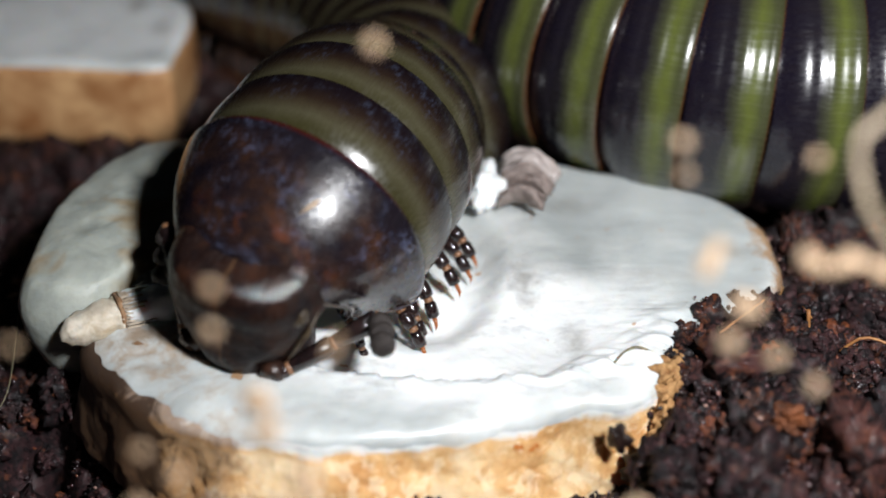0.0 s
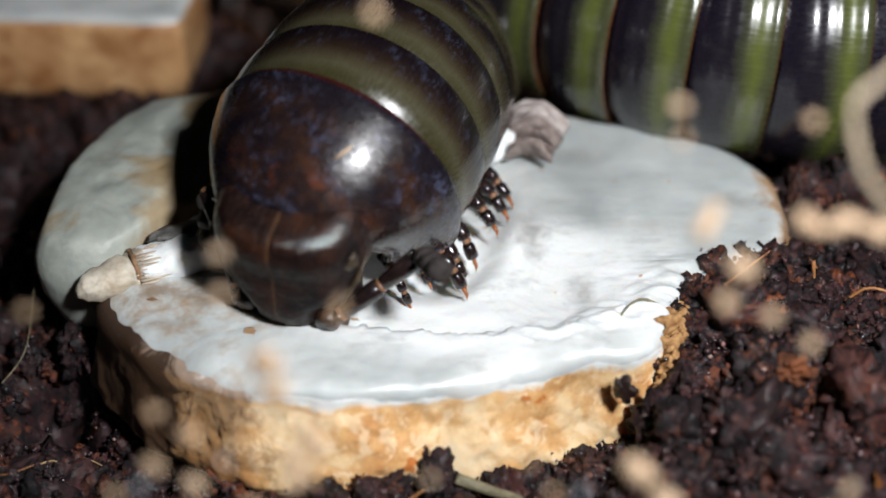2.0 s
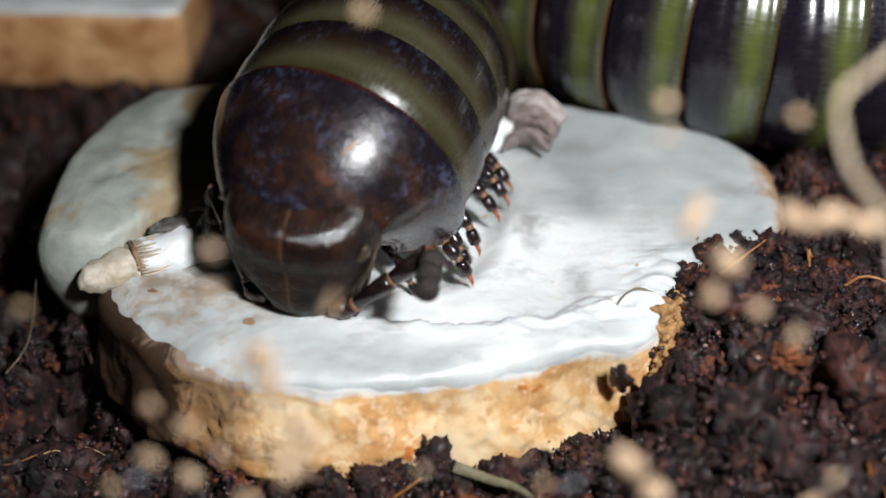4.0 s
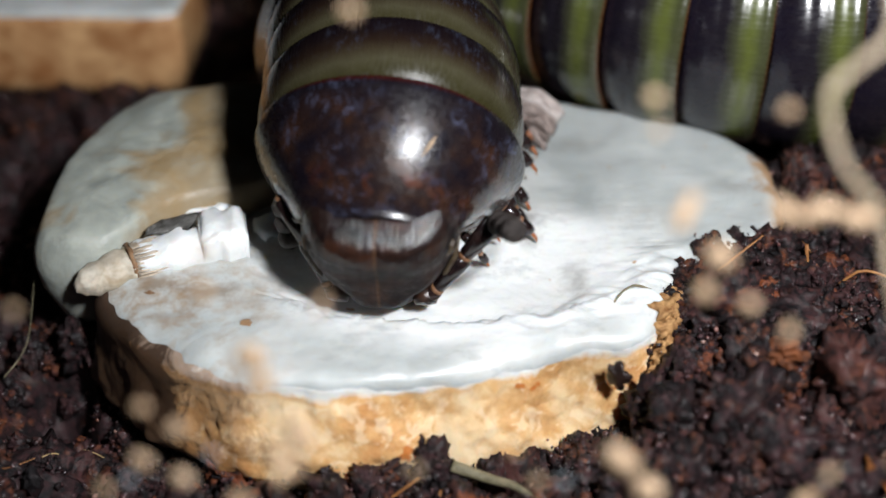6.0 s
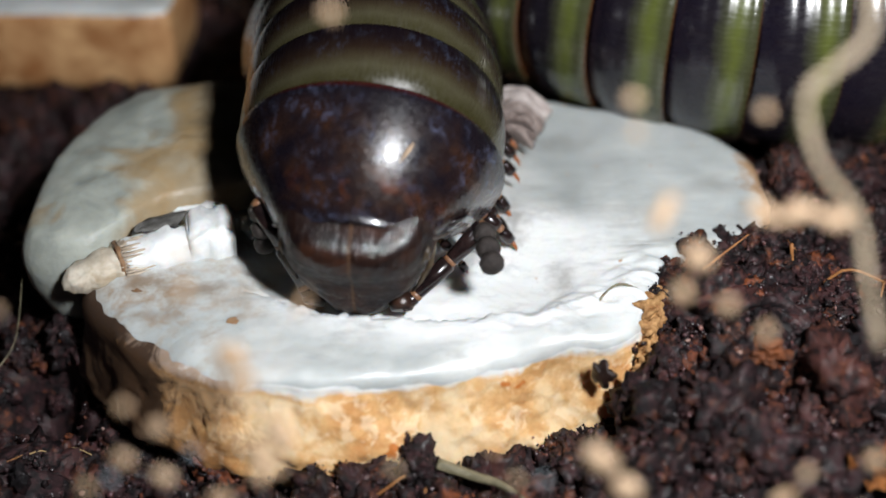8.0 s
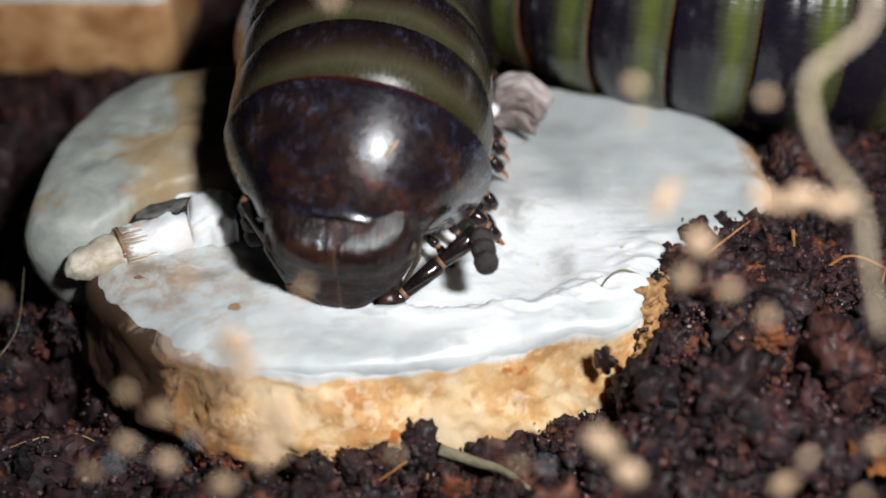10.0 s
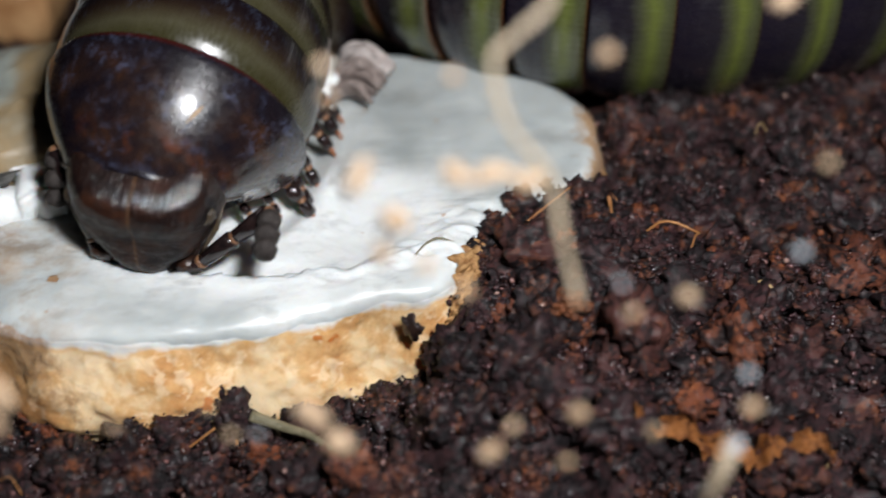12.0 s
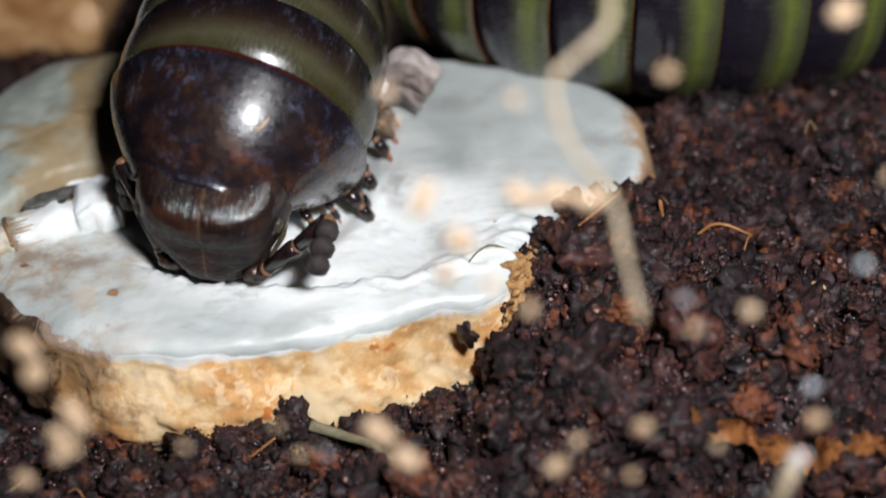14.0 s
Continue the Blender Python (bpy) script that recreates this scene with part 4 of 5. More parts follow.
def head_mesh():
    """Stacked from the crown to the mouth: height, reach forward, half width; a crest, a groove under it, a seam and a notched lip."""
    bm = bmesh.new()
    rings = []
    for z, reach, w in [tuple(p) for p in curve_points(HEAD_FORM, 64)]:
        ring = []
        for k in range(65):
            a = math.pi * (k / 64 - 0.5)
            x = w * math.copysign(abs(math.sin(a)) ** 0.85, math.sin(a))
            y = 3.5 + (reach - 3.5) * math.cos(a) ** 0.62
            face = step01(math.cos(a), 0.25, 0.8)
            y += face * (0.1 * math.exp(-((z - 3.5) / 0.5) ** 2) - 0.05 * math.exp(-((z - 2.0 - 0.1 * abs(x)) / 0.45) ** 2))
            y -= face * 0.1 * math.exp(-(x / 0.14) ** 2) * step01(z, -2.5, 0)
            y -= face * 0.35 * math.exp(-((abs(x) - 2.0) / 0.6) ** 2 - ((z + 0.9) / 0.8) ** 2)
            y += face * (0.09 * fbm(x, z, 1.5, 0.8, 3) + 0.035 * fbm(x, z, 7.5, 2.6, 2))
            lip = step01(-z, 4.3, 5.6)
            ring.append(Vector((x, y, z + lip * (0.75 * math.exp(-(x / 0.45) ** 2) + 0.15 * math.sin(7 * x)))))
        rings.append(ring)
    loft(bm, rings)
    return bm


def build_front_millipede():
    root = holder("millipede", "dark brown giant millipede with olive bands feeding on the mushroom", "millipede")
    meshes = ring_mesh("ring", R1, L1, RING_A, flat=0.74)
    legs = {s: [leg_mesh(s, 3 + k) for k in range(2)] for s in (-1, 1)}
    rings = []
    for i in range(N1):
        ring = share("ring", meshes, root, "olive ring with dark hind band and orange rim" if i == 0 else "")
        rings.append(ring)
        for s in (-1, 1):
            for k in range(2):
                m = pose(s * 3.6 * MM, (-0.7 - 1.65 * k) * MM, -4.4 * MM, 0, s * ((-17 if s < 0 else 12) + 6 * math.sin(i * 1.7 + k * 2.2)), s * (20 + 8 * math.sin(i * 2.1 + k * 1.3))) @ Matrix.Scale(0.94 if i < 3 else 0.7, 4)
                share("leg", legs[s][k % 2], ring, "glossy dark jointed leg with an orange claw" if i == 0 else "", m)
    collum = part("collum", collum_mesh(), COLLUM, root, "glossy dark brown collar shield with bluish dust")
    for s in (-1, 1):
        for k in range(2):
            m = pose(s * (3.4 - 0.3 * k) * MM, (0.3 + 1.4 * k) * MM, (-4.3 + 0.15 * k) * MM, 0, s * (-16 + 6 * math.sin(k * 2.0)), s * (26 + 6 * math.sin(k))) @ Matrix.Scale(0.64, 4)
            share("leg", legs[s][k % 2], collum, "", m)
    bm = bmesh.new()
    for s in (-1, 1):
        edge = []
        for k in range(24):
            w = 0.36 + 0.6 * k / 23
            a = s * radians(110) * w
            edge.append(Vector((R1 * 0.652 * math.sin(a), 6.08 * (1 - 0.45 * step01(w, 0.36, 0.95)), R1 * 0.652 * math.cos(a))))
        tube(bm, edge, [0.03 + 0.07 * math.sin(math.pi * k / 23) for k in range(24)], 8)
    part("collum_margin", bm, MARGIN, collum, "greyish translucent rim of the shield")
    head = part("head", head_mesh(), HEAD, root, "dark shiny head with a pale seam")
    for s in (-1, 1):
        bm = bmesh.new()
        lump(bm, (s * 3.75, 6.15, 2.7), 0.6, 41, (0.6, 0.9, 1.2), 3, 0.5)
        part("eye_patch", bm, HORN, head, "dull yellowish horny eye patch")
        bm = bmesh.new()
        lump(bm, (s * 2.25, 6.3, -2.6), 1.0, 43, (0.75, 1.1, 2.1), 3, 0.3)
        part("cheek", bm, HEAD, head, "dark jaw plate beside the face")
        bm = bmesh.new()
        tube(bm, [(s * 4.3, 5.3, 2.2), (s * 4.1, 6.3, 1.4), (s * 3.6, 6.9, 0.4), (s * 3.1, 7.2, -0.8)], [0.05, 0.16, 0.15, 0.05], 8, 0.6)
        part("face_rim", bm, HORN, head, "pale horny rim of the face")
        bm = bmesh.new()
        tube(bm, [(s * 2.45, 7.2, -1.45), (s * 2.47, 7.85, -1.55), (s * 2.5, 8.1, -1.6), (s * 2.5, 8.12, -1.6)], [0.75, 0.72, 0.6, 0.3], 14)
        part("antenna_socket", bm, EYE, head)
    bm = bmesh.new()
    for k in range(16):
        a = radians(-62 + 124 * k / 15)
        p = Vector((2.45 * math.sin(a), 3.5 + 2.75 * math.cos(a) ** 0.62, -5.55 + 0.6 * math.exp(-(math.sin(a) * 2.0 / 0.45) ** 2)))
        tube(bm, [p, p + Vector((0.1 * math.sin(a), 0.15, -0.3)), p + Vector((0.14 * math.sin(a), 0.16, -0.55))], [0.17, 0.12, 0.03], 6)
    part("labrum", bm, EYE, head, "notched brown upper lip with teeth")
    bm = bmesh.new()
    tube(bm, [Vector((R1 * shield(y) * math.sin(a), y, R1 * shield(y) * math.cos(a) + 0.03)) for y, a in ((2.05, -0.43), (2.4, -0.41), (2.75, -0.39), (3.15, -0.365))], [0.04, 0.13, 0.1, 0.03], 7, 0.6)
    part("dirt_fleck", bm, CRUMB, collum, "orange dirt fleck")
    shaft, club = {}, {}
    for s in (-1, 1):
        bm = bmesh.new()
        for y0, y1, r in ((0.0, 1.1, 0.45), (1.1, 3.8, 0.54), (3.8, 6.6, 0.6)):
            d = y1 - y0
            tube(bm, [(0, y0, 0), (0, y0 + 0.15, 0), (0, y0 + 0.5 * d, 0), (0, y1 - 0.2, 0), (0, y1, 0)], [0.25, r * 0.72, r * 0.9, r, 0.28], 12)
        first = len(bm.faces)
        for y0 in (1.1, 3.8, 6.55):
            tube(bm, [(0, y0 - 0.22, 0), (0, y0 - 0.1, 0), (0, y0 + 0.12, 0), (0, y0 + 0.25, 0)], [0.2, 0.42, 0.42, 0.2], 10)
        bm.faces.ensure_lookup_table()
        for f in bm.faces[first:]:
            f.material_index = 1
        shaft[s] = part("antenna_shaft", bm, LEG, head, "dark jointed antenna with tan joints")
        shaft[s].data.materials.append(JOINT)
        bm = bmesh.new()
        for k in range(3):
            y = 0.05 + 1.12 * k
            r = (0.68, 0.72, 0.7)[k]
            tube(bm, [(0, y, 0), (0, y + 0.15, 0), (0, y + 0.55, 0), (0, y + 0.95, 0), (0, y + 1.15, 0)], [0.25, 0.48, r, 0.55 * r / 0.6, 0.28], 12)
        club[s] = part("antenna_club", bm, CLUB, head, "dull beaded antenna tip")
    return root, rings, collum, head, shaft, club


def build_rear_millipede():
    """A still body lying across behind the slice."""
    root = holder("millipede", "green and black banded giant millipede body lying still", "millipede", at=(18, 22, 8))
    me = ring_mesh("ring", R2, L2, RING_B, 72, 0.0035)
    base, bend = Vector((18, 22, 8)), 0.043
    for k in range(-7, N2 - 7):
        # the body lies in an even curve; each ring a step further along it
        n, p = 24, Vector((14.73, 22.88, 13.99))
        run = k * STEP2
        for j in range(n):
            a = -0.551 + bend * run * (j + 0.5) / n
            p += Vector((math.cos(a), math.sin(a), 0)) * (run / n)
        a = -0.551 + bend * run
        fwd, up = -Vector((math.cos(a), math.sin(a), 0)), Vector((0, 0, 1))
        m = Matrix((fwd.cross(up), fwd, up)).transposed().to_4x4()
        m.translation = (p + fwd * (0.985 * L2) - base) * MM
        share("ring", me, root, "black ring shading to green with an orange rim" if k == -7 else "", m @ Matrix.Scale(1 + 0.008 * math.sin(k * 2.3), 4))


# ---- specks, roots and litter ----
PANE_AT, PANE_N = Vector((10.1, -23.4, 27.4)), Vector((0.013, -0.8824, 0.4703)).normalized()


def on_pane(x, z, lift=0.0):
    """A place on the inner face of the clear panel."""
    y = PANE_AT.y - (PANE_N.x * (x - PANE_AT.x) + PANE_N.z * (z - PANE_AT.z)) / PANE_N.y
    return Vector((x, y, z)) - PANE_N * lift


def build_pane():
    bm = bmesh.new()
    e1 = Vector((1, 0, 0.0))
    e2 = PANE_N.cross(e1).normalized()
    e1 = e2.cross(PANE_N).normalized()
    vs = []
    for off in (0.0, 1.6):
        for a, b in ((-80, -29), (80, -29), (80, 70), (-80, 70)):
            vs.append(bm.verts.new(PANE_AT + e1 * a - e2 * b * (1 if e2.z < 0 else -1) + PANE_N * off))
    for q in ((0, 1, 2, 3), (7, 6, 5, 4), (0, 4, 5, 1), (1, 5, 6, 2), (2, 6, 7, 3), (3, 7, 4, 0)):
        bm.faces.new([vs[k] for k in q])
    ob = thing("window_1", bm, CLEAR, "clear plastic tank panel, dirty on the inside", "panel", kind="structure", smooth=False)
    ob.visible_shadow = False


SPECKS = [  # x, z, size, length ratio, lean, pale
    (-3.34, 34.4, 0.3, 1, 0, 0), (6.8, 31.8, 0.29, 1, 0, 0), (11.3, 31.4, 0.26, 1, 0, 0), (8.0, 28.4, 0.36, 2.0, 62, 0),
    (-8.5, 27.35, 0.27, 1, 0, 0), (6.95, 30.85, 0.22, 1, 0, 0), (9.26, 27.0, 0.45, 1.3, -40, 0), (8.7, 25.9, 0.36, 1, 0, 0), (10.3, 25.5, 0.3, 1, 0, 0), (11.7, 24.7, 0.24, 1.4, 90, 0),
    (-8.5, 26.1, 0.29, 1, 0, 0), (-10.8, 22.5, 0.3, 1.2, 0, 0), (-9.6, 21.8, 0.36, 1, 0, 0), (-10.8, 20.8, 0.3, 1.4, -30, 0),
    (-11.3, 20.2, 0.23, 1, 0, 1), (-12.2, 19.9, 0.26, 1, 0, 0), (-9.4, 20.2, 0.32, 1.3, -30, 0), (-8.4, 21.0, 0.2, 1, 0, 1),
    (-6.0, 20.3, 0.29, 1.5, 70, 0), (-4.45, 25.7, 0.19, 2.2, 65, 0), (-15.0, 25.6, 0.24, 1, 0, 0), (-0.4, 22.8, 0.22, 1, 0, 0),
    (6.0, 20.6, 0.52, 1.5, -40, 0), (7.0, 19.6, 0.5, 1.3, -30, 0), (3.0, 20.0, 0.23, 1, 0, 0), (4.0, 20.0, 0.19, 1, 0, 1),
    (16.65, 32.0, 0.3, 1.1, 0, 0), (17.7, 23.8, 0.24, 1, 0, 0), (17.3, 24.8, 0.22, 1, 0, 1), (23.7, 25.7, 0.27, 1, 0, 1),
    (22.7, 33.6, 0.42, 1.3, 35, 0), (24.5, 28.5, 0.22, 1, 0, 0), (-6.6, 23.1, 0.45, 1.3, 50, 0),
    (-5.8, 20.7, 0.4, 2.0, -45, 0), (-1.3, 20.4, 0.22, 1, 0, 0), (12.6, 19.2, 0.36, 1.4, 40, 0), (13.4, 20.1, 0.22, 1.4, 60, 0),
    (22.2, 20.5, 0.34, 1, 0, 0), (15.8, 20.45, 0.36, 1, 0, 0), (22.0, 21.7, 0.28, 1, 0, 1), (19.7, 24.3, 0.32, 1, 0, 0), (21.66, 19.2, 0.34, 1.4, 50, 1), (-6.9, 24.0, 0.5, 1.3, -50, 0), (-5.3, 21.5, 0.5, 1.6, -60, 0), (-7.5, 19.4, 0.4, 1.2, 0, 0), (18.6, 19.8, 0.22, 1, 0, 0), (15.4, 18.8, 0.24, 1, 0, 0), (2.2, 21.0, 0.2, 1, 0, 0),
]


def build_specks():
    for i, (x, z, r, k, lean, pale) in enumerate(SPECKS):
        r *= 0.85 if pale else 1.0
        bm = bmesh.new()
        d = Vector((math.cos(radians(lean)), 0, math.sin(radians(lean))))
        for j in range(3 if k > 1.25 else 2):
            u = (j - 1) * 0.5 * (k - 1) * 2 if k > 1.25 else 0.2 * j
            c = on_pane(x, z) + d * (u * r)
            c = on_pane(c.x, c.z, r * 0.42)
            lump(bm, c, r * (0.9 if j else 1.0), 300 + 5 * i + j, (1, 0.6, 1), 2, 0.3)
        thing("dirt_speck", bm, PALE if pale else CRUMB, "pale grey grain stuck to the clear panel" if pale else "beige dirt crumb stuck to the clear panel", "dirt", "specks on the clear panel")
    bm = bmesh.new()
    ctrl = [on_pane(x, z, 0.22) for x, z in ((15.6, 38.0), (14.75, 35.0), (14.74, 34.0), (14.5, 33.35), (13.5, 32.6), (12.72, 31.8), (13.25, 29.9), (14.7, 28.2), (15.15, 26.4), (15.8, 24.1))]
    pts = curve_points(ctrl, 60)
    tube(bm, pts, [0.19 - 0.04 * i / 59 + 0.02 * math.sin(i * 0.9) for i in range(60)], 10)
    thing("root", bm, ROOT, "thin pale winding root on the clear panel", "root")
    bm = bmesh.new()
    pts = curve_points([on_pane(x, z, 0.3) for x, z in ((11.0, 28.6), (12.0, 28.15), (12.9, 28.45), (13.9, 28.1), (14.6, 28.3))], 24)
    tube(bm, pts, [0.27 + 0.1 * math.sin(i * 0.8) for i in range(24)], 10)
    thing("root", bm, CRUMB, "short lumpy beige root stub on the clear panel", "root")
    bm = bmesh.new()
    tube(bm, [on_pane(21.7, 19.4, 0.3), on_pane(21.3, 18.4, 0.3), on_pane(20.7, 17.2, 0.3)], [0.34, 0.28, 0.25], 10)
    thing("stick", bm, ROOT, "short straw stick on the clear panel", "stick")


def fibre(ctrl, r, mat, label, name="fibre", n=24, lift=0.7):
    bm = bmesh.new()
    pts = [Vector((x, y, soil_height(x, y) + dz + lift)) for x, y, dz in ctrl]
    pts = curve_points(pts, n)
    tube(bm, pts, [r * (1 - 0.6 * i / (n - 1)) for i in range(n)], 6)
    thing(name, bm, mat, label, "fibre", "plant fibres in the soil")


def build_litter():
    fibre([(20.6, -0.9, 1.3), (21.7, -1.1, 1.5), (23.7, -1.7, 1.6), (25.7, -2.5, 1.5), (25.4, -3.4, 1.3), (25.0, -4.4, 1.0)], 0.12, FIBRE, "bent rust-brown rootlet lying on soil")
    fibre([(23.4, -12.2, 0.2), (25.2, -11.2, 0.6), (27.2, -10.3, 0.5)], 0.17, STRAW, "straw-coloured fibre lying on soil")
    fibre([(28.3, -5.0, 0.3), (29.2, -5.6, 0.5), (29.9, -6.5, 0.2)], 0.12, STRAW, "pale short fibre on soil")
    fibre([(-22.6, -9.8, 0.5), (-21.8, -9.2, 0.6), (-20.9, -8.6, 0.6)], 0.045, STRAW, "pale hair-thin fibre on soil")
    fibre([(-26.5, -3.5, 1.0), (-25.4, -1.5, 2.5), (-24.8, 1.0, 5.0)], 0.05, STALK, "brownish grass fibre leaning on the mushroom")
    fibre([(-7.5, -13.6, 0.8), (-4.5, -13.9, 0.9), (-1.5, -13.4, 0.9)], 0.14, FIBRE, "brown rootlet under the mushroom edge")
    fibre([(0.2, -11.9, 1.6), (2.2, -12.5, 1.9), (3.6, -13.3, 1.6), (5.0, -14.2, 0.8)], 0.36, STALK, "dull straw-coloured stalk at the mushroom's foot")
    fibre([(13.5, -1.5, 2.6), (16.0, -0.5, 1.6), (18.5, 0.6, 1.4)], 0.12, FIBRE, "thin brown rootlet on soil")
    rng = random.Random(4)
    for k in range(26):
        x, y = rng.uniform(-26, 36), rng.uniform(-20, 12)
        if in_mushroom(x, y):
            continue
        a = rng.uniform(0, 6.3)
        l = rng.uniform(0.8, 2.6)
        fibre([(x, y, 0.2), (x + l * 0.5 * math.cos(a), y + l * 0.5 * math.sin(a), 0.5), (x + l * math.cos(a + 0.4), y + l * math.sin(a + 0.4), 0.2)], 0.05, STRAW if k % 2 else FIBRE, "tiny plant fibre in the soil", n=10)
    # a strip of bark
    bm = bmesh.new()
    rows = []
    for i in range(70):
        u = i / 69
        x, y = 20.5 + 10.6 * u, -15.3 - 0.7 * u + 0.25 * math.sin(u * 6)
        w = (0.2 + 0.6 * math.sin(math.pi * min(1, 0.08 + 0.9 * u)) ** 0.6) * (1 + 0.6 * nz(u * 22, 0, 8))
        lie = max(soil_height(x + a, y + b) for a in (-0.5, 0, 0.5) for b in (-0.6, 0, 0.6)) + 1.2
        rows.append([Vector((x, y + w * v * (1 + 0.4 * nz(u * 30, v, 8)) + 0.25 * nz(u * 9, v * 2, 1), lie + 0.4 * (1 - v * v) + 0.4 * nz(u * 16, v * 3, 3))) for v in (-1, -0.8, -0.6, -0.4, -0.2, 0, 0.2, 0.4, 0.6, 0.8, 1)])
    loft(bm, rows, cap=False, closed=False)
    bmesh.ops.solidify(bm, geom=bm.faces[:], thickness=0.5)
    thing("bark_strip", bm, BARK, "long orange-brown strip of bark on soil", "bark")
    for x, y, r, lab in ((17.6, -9.2, 0.9, 0), (20.4, -5.6, 0.8, 0), (34.0, -5.5, 0.9, 0), (15.2, -7.6, 0.7, 0)):
        bm = bmesh.new()
        lump(bm, (x, y, soil_height(x, y) + 0.3 * r), 0.8 * r, int(x * 10), (1.1, 0.9, 0.8), 4, 1.0)
        thing("bark_chip", bm, RUST, "rust-orange bark chip in the soil", "bark")
    # torn dark leaf on the tan skin
    bm = bmesh.new()
    cen, ring = Vector((9.1, -8.7, 7.4)), []
    for k in range(26):
        a = 2 * math.pi * k / 26
        r = 1.0 + 0.35 * nz(math.cos(a) * 2, math.sin(a) * 2, 3) + 0.08 * math.sin(k * 2.7) + 0.1 * math.sin(k * 1.3) - 0.05
        ring.append(cen + Vector((0.62 * r * math.cos(a), -0.3 - 0.3 * math.cos(a) - 0.12 * math.sin(3 * a), 0.85 * r * math.sin(a))))
    loft(bm, [[cen + (p - cen) * 0.5 + Vector((0, -0.3, 0)) for p in ring], ring, [p + Vector((0, 0.2, 0)) for p in ring]])
    thing("leaf_scrap", bm, LEAF, "torn blackish leaf scrap stuck to the mushroom skin", "leaf")
    # tan crumbs at the corner of the rim
    for k, (x, y, r) in enumerate(((12.2, -4.6, 0.6), (12.0, -5.5, 0.55), (12.5, -3.8, 0.5), (12.6, -5.0, 0.4), (11.8, -6.4, 0.5), (11.6, -7.0, 0.42), (12.1, -6.1, 0.36), (12.9, -3.2, 0.35))):
        bm = bmesh.new()
        lump(bm, (x, y, 8.35 - (0.75 * max(0, -4.4 - y) + 0.1 * (k % 3))), r, 900 + k, (1.0, 0.8, 1.15), 4, 1.1)
        thing("skin_crumb", bm, SKINBIT, "tan crumb torn from the mushroom skin", "mushroom crumb", "crumbs at the rim")
    # twig lying over the rim
    bm = bmesh.new()
    pts = curve_points([(9.3, -4.4, TOP + 0.25), (9.9, -3.6, TOP + 0.4), (10.7, -3.2, TOP + 0.45), (11.8, -3.4, TOP + 0.1)], 20)
    tube(bm, pts, [0.05 + 0.03 * i / 19 + 0.012 * math.sin(i * 1.9) for i in range(20)], 7)
    thing("twig", bm, STALK, "tiny dark curved twig on the mushroom rim", "twig")
    # grains lying on the flesh
    for x, y, r in ((9.6, 3.0, 0.16), (10.1, 12.2, 0.18), (10.9, 11.0, 0.14), (-16.8, -3.2, 0.3), (-11.2, -5.8, 0.34), (13.2, 5.0, 0.1)):
        bm = bmesh.new()
        lump(bm, (x, y, flesh_height(x, y) - 0.04), r, int(100 + x * 7), (1.3, 0.8, 0.14), 3, 0.6)
        thing("dirt_grain", bm, STAIN, "small brown dirt grain on the mushroom", "dirt", "grains on the mushroom")


# ---- what moves ----
def aim(base, tip, up=(0, 0, 1)):
    """A pose at base whose y axis points at tip."""
    d = (Vector(tip) - Vector(base)).normalized()
    u = Vector(up)
    u = (u - d * u.dot(d)).normalized()
    m = Matrix((d.cross(u), d, u)).transposed().to_4x4()
    m.translation = Vector(base) * MM
    return m


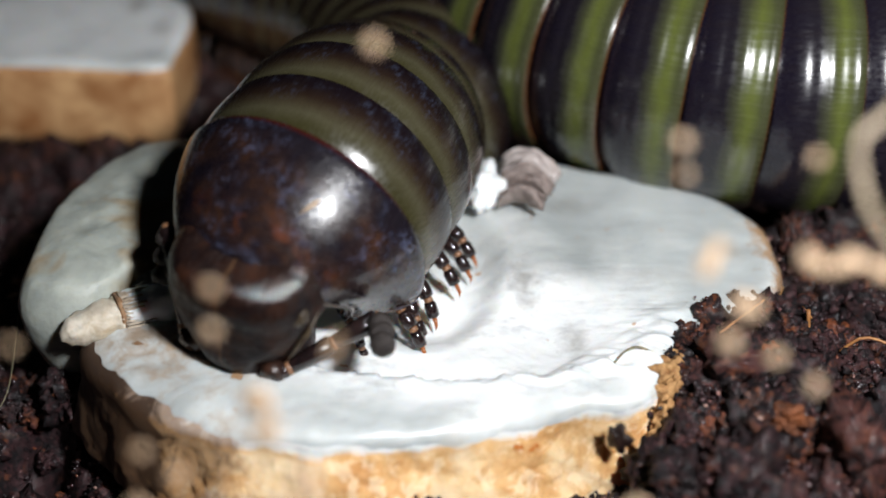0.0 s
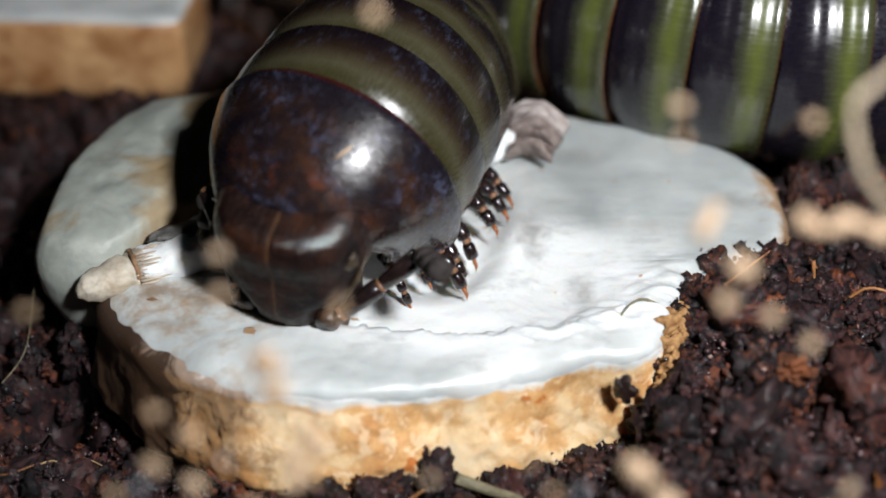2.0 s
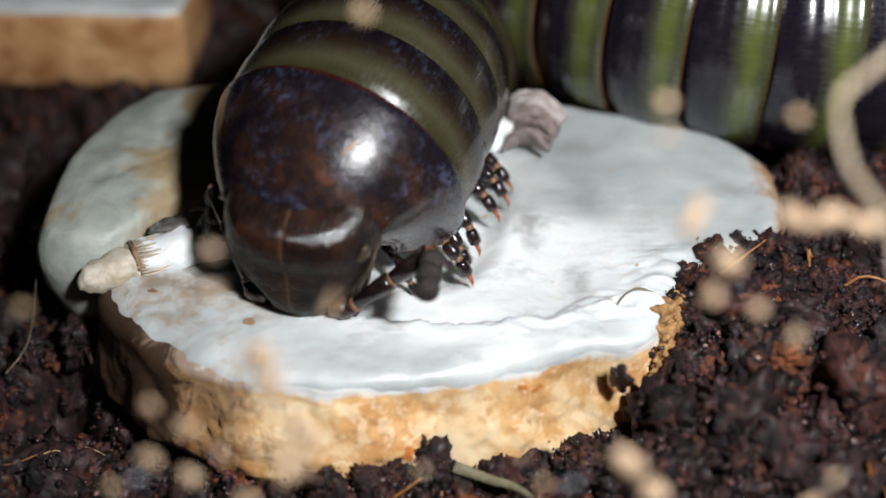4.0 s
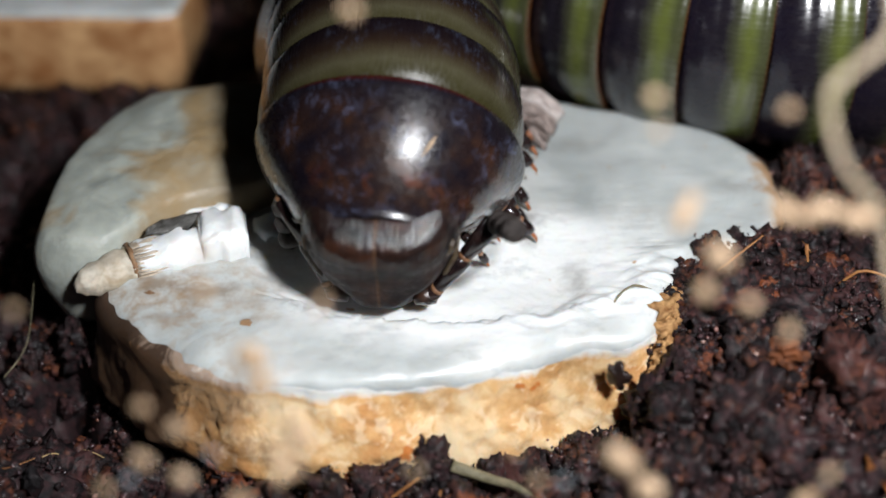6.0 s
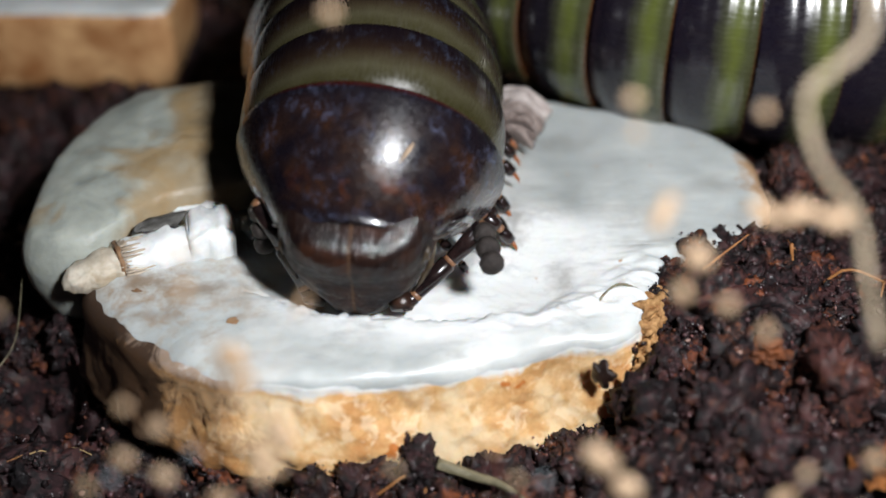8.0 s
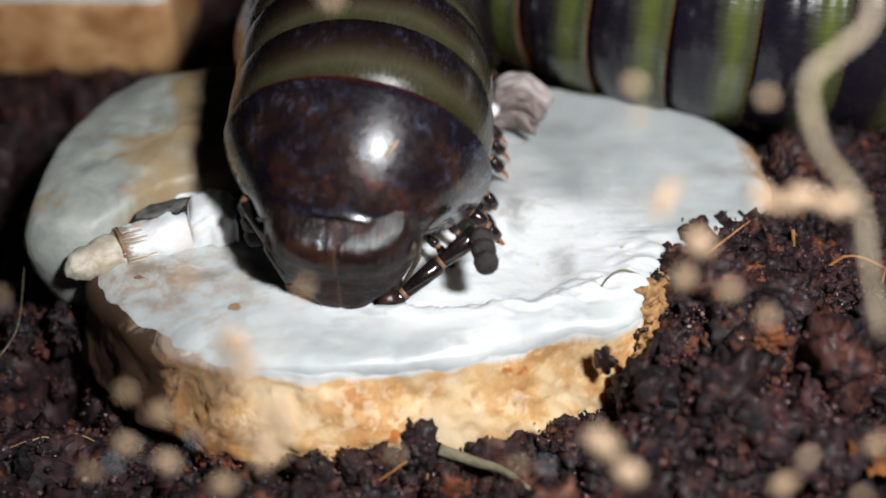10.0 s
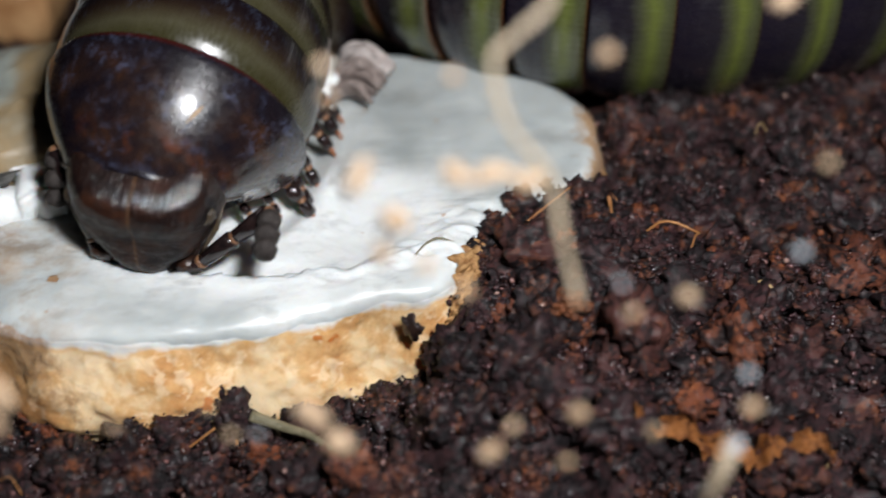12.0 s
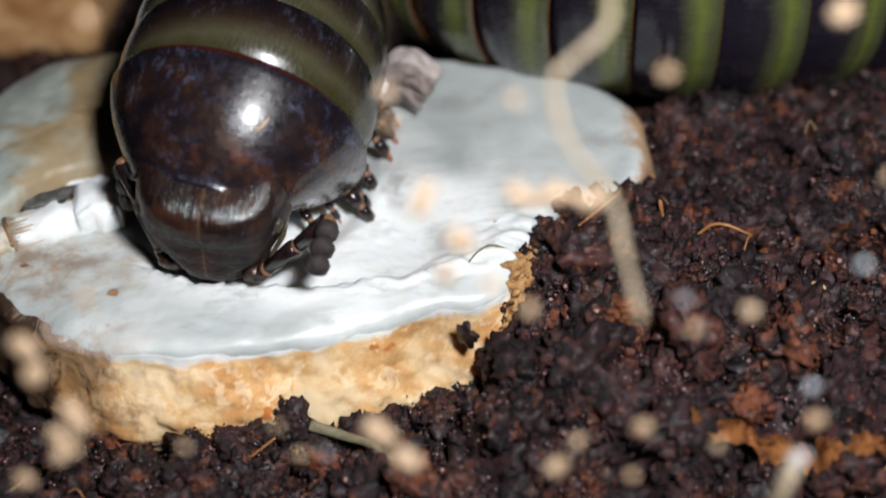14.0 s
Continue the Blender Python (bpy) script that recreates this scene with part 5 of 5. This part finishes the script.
# seconds, elbow and tip of the east antenna in the head's space (mm)
FEELER = [
    (0.0, (-6.73, 3.23, 0.12), (-8.19, 5.79, 1.82)),
    (0.5, (-7.06, 3.41, -0.3), (-8.17, 6.24, 1.21)),
    (1.0, (-6.98, 4.31, 1.55), (-8.45, 6.79, 3.35)),
    (1.5, (-6.61, 3.84, 1.45), (-8.75, 6.04, 2.91)),
    (2.0, (-6.92, 4.2, 1.5), (-8.82, 6.17, 3.52)),
    (2.5, (-6.99, 5.19, 2.33), (-8.63, 7.47, 4.25)),
    (3.0, (-7.47, 4.84, 1.38), (-8.56, 7.93, 2.31)),
    (5.5, (-6.43, 5.71, 3.18), (-6.75, 8.15, 5.53)),
    (6.0, (-6.2, 4.72, 2.77), (-7.26, 6.42, 5.51)),
    (6.5, (-6.62, 3.29, 0.49), (-8.97, 5.14, 2.1)),
    (7.0, (-6.69, 3.27, 0.32), (-7.92, 6.33, 1.16)),
    (9.5, (-7.07, 3.6, 0.23), (-7.68, 6.43, 2.02)),
    (10.0, (-7.32, 3.84, 0.14), (-7.92, 6.69, 1.89)),
    (10.5, (-6.71, 6.69, 3.31), (-6.82, 9.87, 4.52)),
    (11.0, (-6.39, 7.14, 3.66), (-6.04, 10.37, 4.7)),
    (11.5, (-6.34, 6.14, 3.44), (-6.69, 9.46, 4.1)),
    (12.0, (-6.99, 5.31, 2.42), (-7.38, 8.42, 3.75)),
    (12.5, (-6.4, 5.05, 2.83), (-6.61, 8.12, 4.26)),
    (13.0, (-5.93, 4.78, 3.03), (-6.25, 7.94, 4.22)),
    (13.5, (-6.45, 4.25, 2.12), (-6.64, 7.44, 3.26)),
    (14.0, (-6.7, 5.65, 2.91), (-6.53, 8.98, 3.55)),
]


# how far the head turns west (east below zero) against the neck, in degrees
HEAD_TURN = {0: -3, 0.5: -3.5, 1: -5, 1.5: -6, 2: -7, 2.5: -7.5, 3: -8, 5.5: -4.5, 6: -2, 6.5: 0, 7: -0.5, 9.5: -2.5, 10: -2.5, 10.5: -4, 11: -5, 11.5: -5, 12: -4.5, 12.5: -3.5, 13: -2.5, 13.5: -3.5, 14: -5}


def head_pose(t):
    """The head in the neck's space; it stretches out and lifts a little before and after the middle."""
    k = 1 - step01(t, 3.5, 6.0) + 0.75 * step01(t, 9.0, 12.0)
    return pose(0, 0.65 * k * MM, (0.2 - 0.25 * k) * MM, 5 * k - 4, 0, -HEAD_TURN[t])


def motions():
    root, rings, collum, head, shaft, club = FRONT_PARTS
    courses = [(row[0], body_course(*row[1:])) for row in FRONT]
    for i, ring in enumerate(rings):
        walk(ring, [(t, c[i]) for t, c in courses])
    necks = []
    for t, x, y, z, lean, roll, tilt in FRONT:
        m = neck_axes(lean, roll, tilt).to_4x4()
        m.translation = Vector((x, y, z)) * MM
        necks.append((t, m))
    walk(collum, necks)
    walk(head, [(t, m @ head_pose(t)) for t, m in necks])
    for s in (-1, 1):
        base = Vector((s * 2.5, 8.0, -1.6))
        rows_a, rows_b = [], []
        for t, e, p in FEELER:
            e, p = Vector(e), Vector(p)
            if s > 0:
                e = Vector((4.7 + 0.1 * math.sin(t * 3), 4.9, 1.1 + 0.2 * math.sin(t * 2)))
                p = e + Vector((0.6, 1.2 + math.sin(t * 1.7), -2.5))
            rows_a.append((t, aim(base, e)))
            rows_b.append((t, aim(base + (e - base).normalized() * 6.6, p)))
        walk(shaft[s], rows_a)
        walk(club[s], rows_b)


build_soil()
build_tank()
build_pane()
build_mushroom()
build_other_piece()
FRONT_PARTS = build_front_millipede()
build_rear_millipede()
build_litter()
build_specks()
build_crumbs()
motions()
